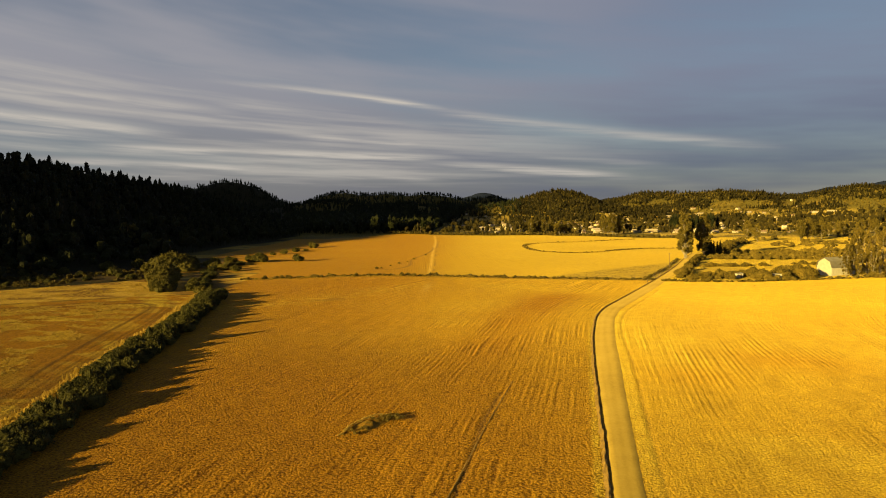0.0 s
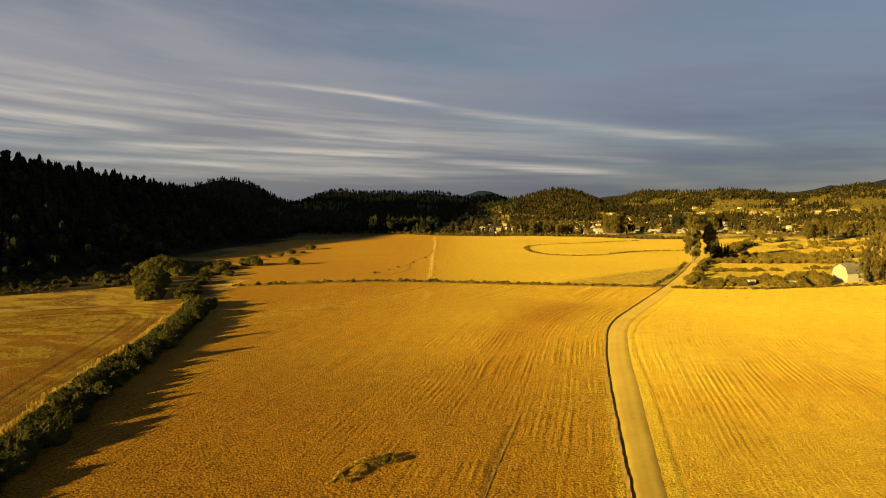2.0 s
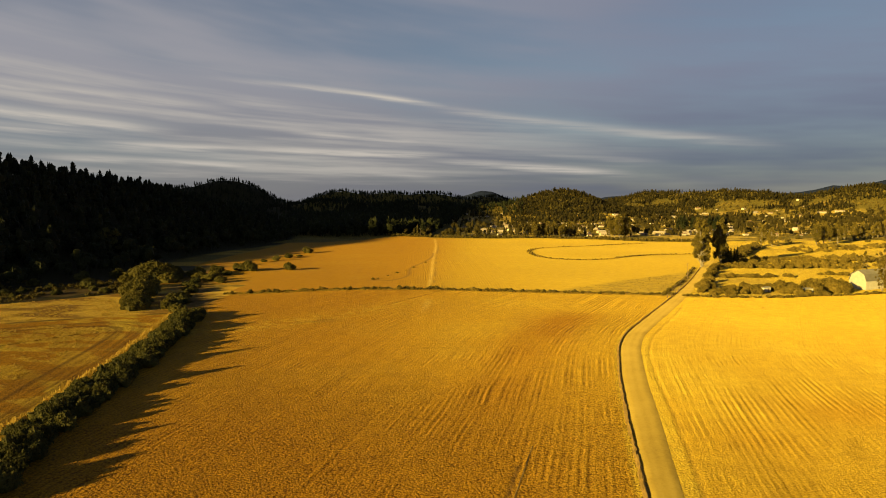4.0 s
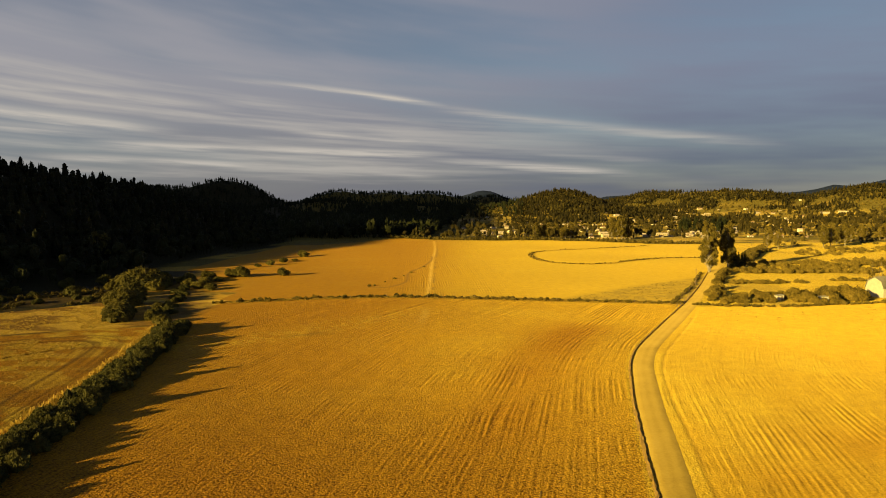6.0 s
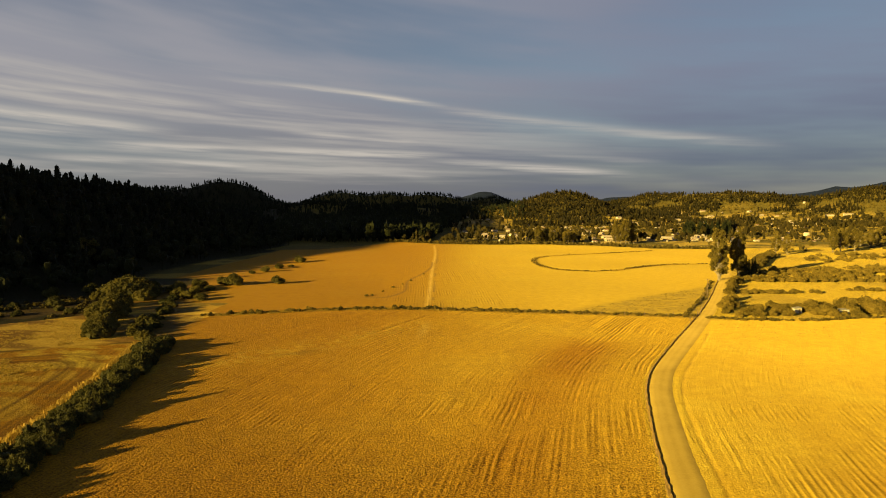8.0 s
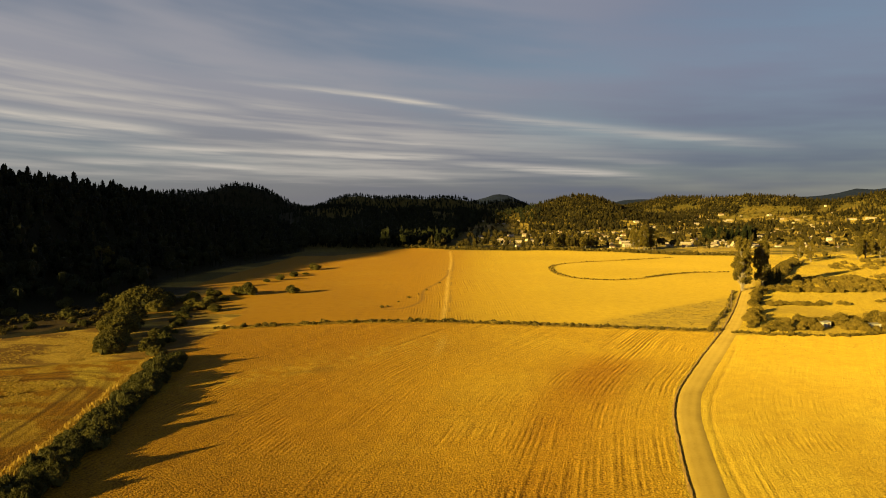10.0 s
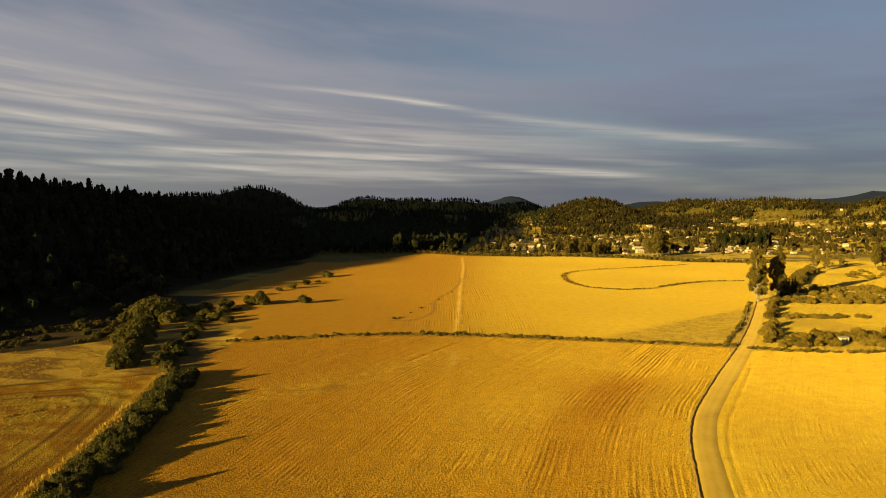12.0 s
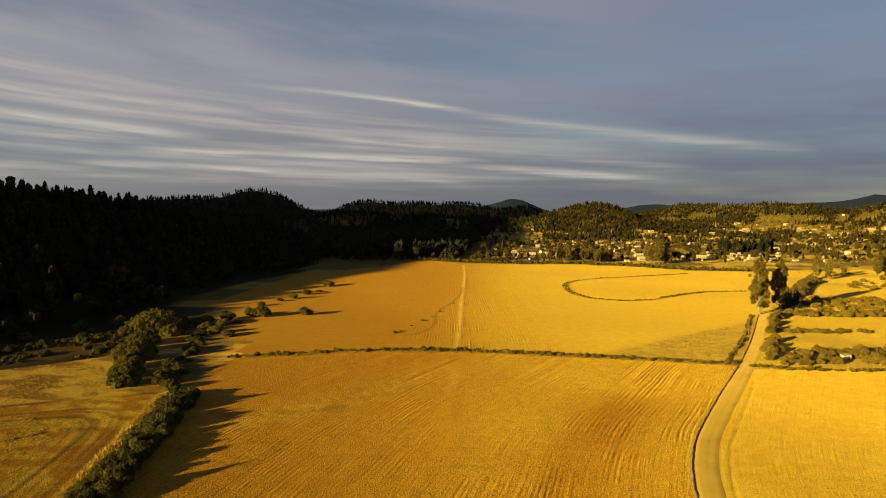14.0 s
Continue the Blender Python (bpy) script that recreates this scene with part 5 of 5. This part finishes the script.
def make_barn():
    """A barn with a gambrel gable; its front looks down -y and stands over the origin."""
    ob = thing("barn", "cream-white barn with a grey gambrel sheet roof behind shrubs", "barn")
    w, d = 3.9, 17.0
    slope = [(w, 3.9), (w * 0.74, 6.7), (0.0, 8.4), (-w * 0.74, 6.7), (-w, 3.9)]
    bm = bmesh.new()
    prism(bm, [(-w, -0.5), (w, -0.5)] + slope, 0, d)
    part("wall", bm, WHITE, ob)
    bm = bmesh.new()
    outer = [(x * 1.07, z + (0.30 if abs(x) < w else 0.05)) for x, z in slope]
    inner = [(x * 1.03, z + (0.06 if abs(x) < w else -0.02)) for x, z in slope]
    prism(bm, outer + inner[::-1], -0.35, d + 0.35)
    part("roof", bm, ZINC, ob, "grey sheet roof")
    door = boxed("door", ob, WHITE, -1.2, 1.2, -0.07, 0.05, 0, 2.8, label="cream plank door")
    boxed("handle", door, ZINC, 0.9, 1.0, -0.14, -0.07, 1.0, 1.3)
    return ob


make_barn().matrix_basis = on_ground(169, 327, radians(-62))


def make_shed(w, d, h, label):
    ob = thing("garden_shed", label, "shed")
    bm = bmesh.new()
    prism(bm, [(-w / 2, -0.3), (w / 2, -0.3), (w / 2, h), (-w / 2, h * 0.85)], -d / 2, d / 2)
    part("wall", bm, WHITE, ob)
    bm = bmesh.new()
    prism(bm, [(-w / 2 - 0.2, h * 0.85 + 0.01), (w / 2 + 0.2, h + 0.03), (w / 2 + 0.2, h + 0.13), (-w / 2 - 0.2, h * 0.85 + 0.11)], -d / 2 - 0.2, d / 2 + 0.2)
    part("roof", bm, ZINC, ob)
    door = boxed("door", ob, WOOD, 0.1, 0.9, -d / 2 - 0.04, -d / 2 + 0.04, 0, h * 0.78)
    boxed("handle", door, ZINC, 0.18, 0.24, -d / 2 - 0.09, -d / 2 - 0.04, 0.8, 1.0)
    return ob


make_shed(2.8, 2.4, 2.1, "small white garden shed among dry shrubs").matrix_basis = on_ground(125, 317, 0.15)
make_shed(3.6, 3.0, 2.3, "small pale hut half hidden behind bushes").matrix_basis = on_ground(141, 313, -0.2)


# ---- poles and posts ----
def make_pole():
    ob = thing("utility_pole", "weathered wooden utility pole with a crossarm", "utility pole", "utility poles")
    part("pole", mesh_from("pole", *tube([(0, 0, -0.5), (0, 0, 4), (0, 0, 8.6)], [0.17, 0.14, 0.10], 8)), WOOD, ob)
    arm = boxed("crossarm", ob, WOOD, -0.9, 0.9, -0.06, 0.06, 7.9, 8.05)
    for x in (-0.75, 0.0, 0.75):
        part("insulator", mesh_from("insulator", *tube([(x, 0, 8.05), (x, 0, 8.2), (x, 0, 8.28)], [0.06, 0.07, 0.02], 6)), WHITE, arm)
    return ob


pole = make_pole()
pole.matrix_basis = on_ground(105, 362)
for x, y in ((189, 660), (244, 651), (150, 700), (210, 745), (282, 690), (120, 770), (-62, 760)):
    plant(pole, x, y, 0.7, 1.0)


def make_post():
    ob = thing("fence_post", "pale weathered wooden fence post in dry grass", "fence post", "fence posts")
    bm = bmesh.new()
    box(bm, -0.09, 0.09, -0.09, 0.09, -0.4, 1.35)
    top = [v for v in bm.verts if v.co.z > 1]
    bmesh.ops.bevel(bm, geom=[e for e in bm.edges if all(v in top for v in e.verts)], offset=0.03, segments=1, affect="EDGES")
    part("post", bm, WOOD, ob)
    return ob


post = make_post()
post.matrix_basis = on_ground(80, 301)
for x, y in ((84, 309), (87, 315), (90, 323), (77.5, 297), (74, 306.5)):
    plant(post, x, y, x, 1.3)
for x, y, f, rnd in along(CROSS_LINE, 7.0, 0.2, 51, 0.1):
    if f > 0.25:
        plant(post, x, y - 0.9, rnd.uniform(0, 6), rnd.uniform(0.8, 1.1))
for x, y, f, rnd in along(np.array([(88.0, 320.0), (104, 357), (126, 414)]), 7.0, 0.2, 52, 0.1):
    plant(post, x - 2.4, y, rnd.uniform(0, 6), rnd.uniform(0.8, 1.1))


# ---- weedy mound in the stubble ----
DRY_SOIL = plain_material("dry_soil", (0.16, 0.085, 0.012), (0.40, 0.225, 0.022), 0.8, 0.95, 0.12)


def make_mound():
    ob = thing("weedy_mound", "unploughed stony mound with dark dry weeds in the stubble", "mound")
    rg = np.random.RandomState(3)
    ridge = np.array([(-3.8, -5.4), (-2.9, -3.0), (-1.9, -0.4), (-0.5, 2.2), (1.4, 4.0), (3.6, 5.0)])
    a, r = np.meshgrid(np.linspace(0, 2 * math.pi, 30, endpoint=False), np.linspace(0, 1, 9))
    ragged = 1 + 0.18 * np.sin(3 * a + 1) + 0.12 * np.sin(7 * a)
    u, w = r * np.cos(a) * 5.6 * ragged, r * np.sin(a) * 2.6 * ragged
    x, y = 0.4 + 0.57 * u + 0.82 * w, 0.3 + 0.82 * u - 0.57 * w
    z = 0.50 * (1 - r ** 2) ** 1.5 + 0.10 * rg.normal(size=r.shape) * (1 - r) - 0.16 * r
    i = np.arange(r.size).reshape(r.shape)
    q = np.stack([i[:-1], np.roll(i, -1, 1)[:-1], np.roll(i, -1, 1)[1:], i[1:]], -1).reshape(-1, 4)
    part("earth", mesh_from("earth", np.stack([x, y, z], -1).reshape(-1, 3), q, True), DRY_SOIL, ob, "bare brown earth")
    L = []
    for _ in range(34):
        f = rg.rand() ** 0.6
        bx, by = np.interp(f, np.linspace(0, 1, 6), ridge[:, 0]), np.interp(f, np.linspace(0, 1, 6), ridge[:, 1])
        o = 0.6 + 2.6 * rg.rand()
        s = 0.25 + 0.35 * rg.rand() * (0.5 + f)
        L.append((bx + 0.82 * o, by - 0.57 * o, 0.25, s, s, 0.35 + 0.35 * rg.rand() * f))
    part("weeds", mesh_from("weeds", *leaf_cloud(rg, L, 1700, 0.085, 0.2)), SCRUB_LEAF, ob, "brown dry weeds")
    spine = np.column_stack([ridge, [0.0, 0.30, 0.42, 0.45, 0.40, 0.0]])
    steps = np.linspace(0, 1, 26)
    crest = np.column_stack([np.interp(steps, np.linspace(0, 1, 6), spine[:, c]) for c in range(3)]) + rg.normal(size=(26, 3)) * (0.14, 0.14, 0.04)
    straw_tufts = leaf_cloud(rg, [(*p, 0.34, 0.34, 0.20) for p in crest], 1500, 0.10, 0.2)
    part("ridge", mesh_from("ridge", *straw_tufts), DRY_LEAF, ob, "pale straw-covered ridge")
    return ob


make_mound().matrix_basis = on_ground(-15.8, 95.0)


# ---- dry grass ----
def tuft_mesh(rng, blades, height, spread_r):
    v, f = [], []
    for k in range(blades):
        a, r = rng.rand() * 6.28, spread_r * rng.rand()
        x, y = r * math.cos(a), r * math.sin(a)
        lean, h, w = rng.normal(size=2) * 0.25 * height, height * (0.6 + 0.6 * rng.rand()), 0.07 + 0.07 * rng.rand()
        c, s = math.cos(a * 3) * w, math.sin(a * 3) * w
        b = len(v)
        v += [(x - c, y - s, -0.1), (x + c, y + s, -0.1), (x + lean[0] + c * 0.3, y + lean[1] + s * 0.3, h), (x + lean[0] - c * 0.3, y + lean[1] - s * 0.3, h)]
        f.append((b, b + 1, b + 2, b + 3))
    return np.array(v), np.array(f)


tufts = [tuft_mesh(rng, 14, 0.30, 0.6) for _ in range(5)]


def strip_places(line, count, lo, hi, seed, y_max=1e9):
    rg = np.random.RandomState(seed)
    d = np.concatenate([[0], np.cumsum(np.hypot(*np.diff(line, axis=0).T))])
    t = rg.rand(count) * d[-1]
    x, y = np.interp(t, d, line[:, 0]), np.interp(t, d, line[:, 1])
    tx, ty = np.interp(t + 1, d, line[:, 0]) - np.interp(t - 1, d, line[:, 0]), np.interp(t + 1, d, line[:, 1]) - np.interp(t - 1, d, line[:, 1])
    k = np.hypot(tx, ty) + 1e-6
    o = lo + (hi - lo) * rg.rand(count)
    p = np.column_stack([x + ty / k * o, y - tx / k * o])
    return p[p[:, 1] < y_max]


places = np.concatenate([
    strip_places(HEDGE_LINE, 2600, -7.6, -5.0, 1), strip_places(CROSS_LINE, 3200, -2.4, 2.4, 2), 
    strip_places(LOOP_LINE, 900, -2.0, 2.0, 5)])
rg = np.random.RandomState(77)
lea = np.column_stack([rg.uniform(-200, -66, 15000), rg.uniform(95, 300, 15000)])
headland = np.interp(lea[:, 0], [-240, -166, -143, -127, -110, -100], [190, 219, 229.5, 237, 246, 252]) - lea[:, 1]
keep = (signed_far(lea[:, 0], lea[:, 1], HEDGE_LINE) < -22) & ((headland > 13) | (headland < -2)) & (lea[:, 0] > foot(lea[:, 1]) + 6) & (lea[:, 1] < np.interp(lea[:, 0], [-208, -193, -172, -160, -150, -120, -66], [248, 259, 273, 285, 285, 244, 200]))
keep &= patchy3(lea[:, 0] * 0.7 + lea[:, 1] * 0.3, lea[:, 1] * 1.1, 5, 48) > 0.47
scatter("lea_grass", tufts, lea[keep], "golden grass tufts strewn over the rough west field", DRY_LEAF, "grass", rng, 0.45, 1.05, 0.0)
brush = np.column_stack([rg.uniform(-240, -146, 700), rg.uniform(262, 345, 700)])
brush = brush[(brush[:, 1] > np.interp(brush[:, 0], [-240, -193, -172, -160, -150], [250, 262, 276, 288, 302])) & (patchy3(brush[:, 0], brush[:, 1], 16, 49) > 0.45)]
scatter("damp_brush", loop_shape, brush, "low dark brush on the shaded ground below the wood", SCRUB_LEAF_DARK, "bushes", rng, 0.3, 1.2, 0.0)
verge_places = strip_places(HEDGE_LINE, 620, -7.2, -5.2, 8)
scatter("verge_grass", tufts, verge_places[patchy(verge_places[:, 0], verge_places[:, 1], 6, 12) > 0.4], "clumps of tall golden grass beside the dark hedge", DRY_LEAF, "grass", rng, 1.6, 3.4, 0.0)
scatter("dry_grass", tufts, places, "tall dry golden grass along hedge and road verges", DRY_LEAF, "grass", rng, 0.6, 1.5, 0.0)
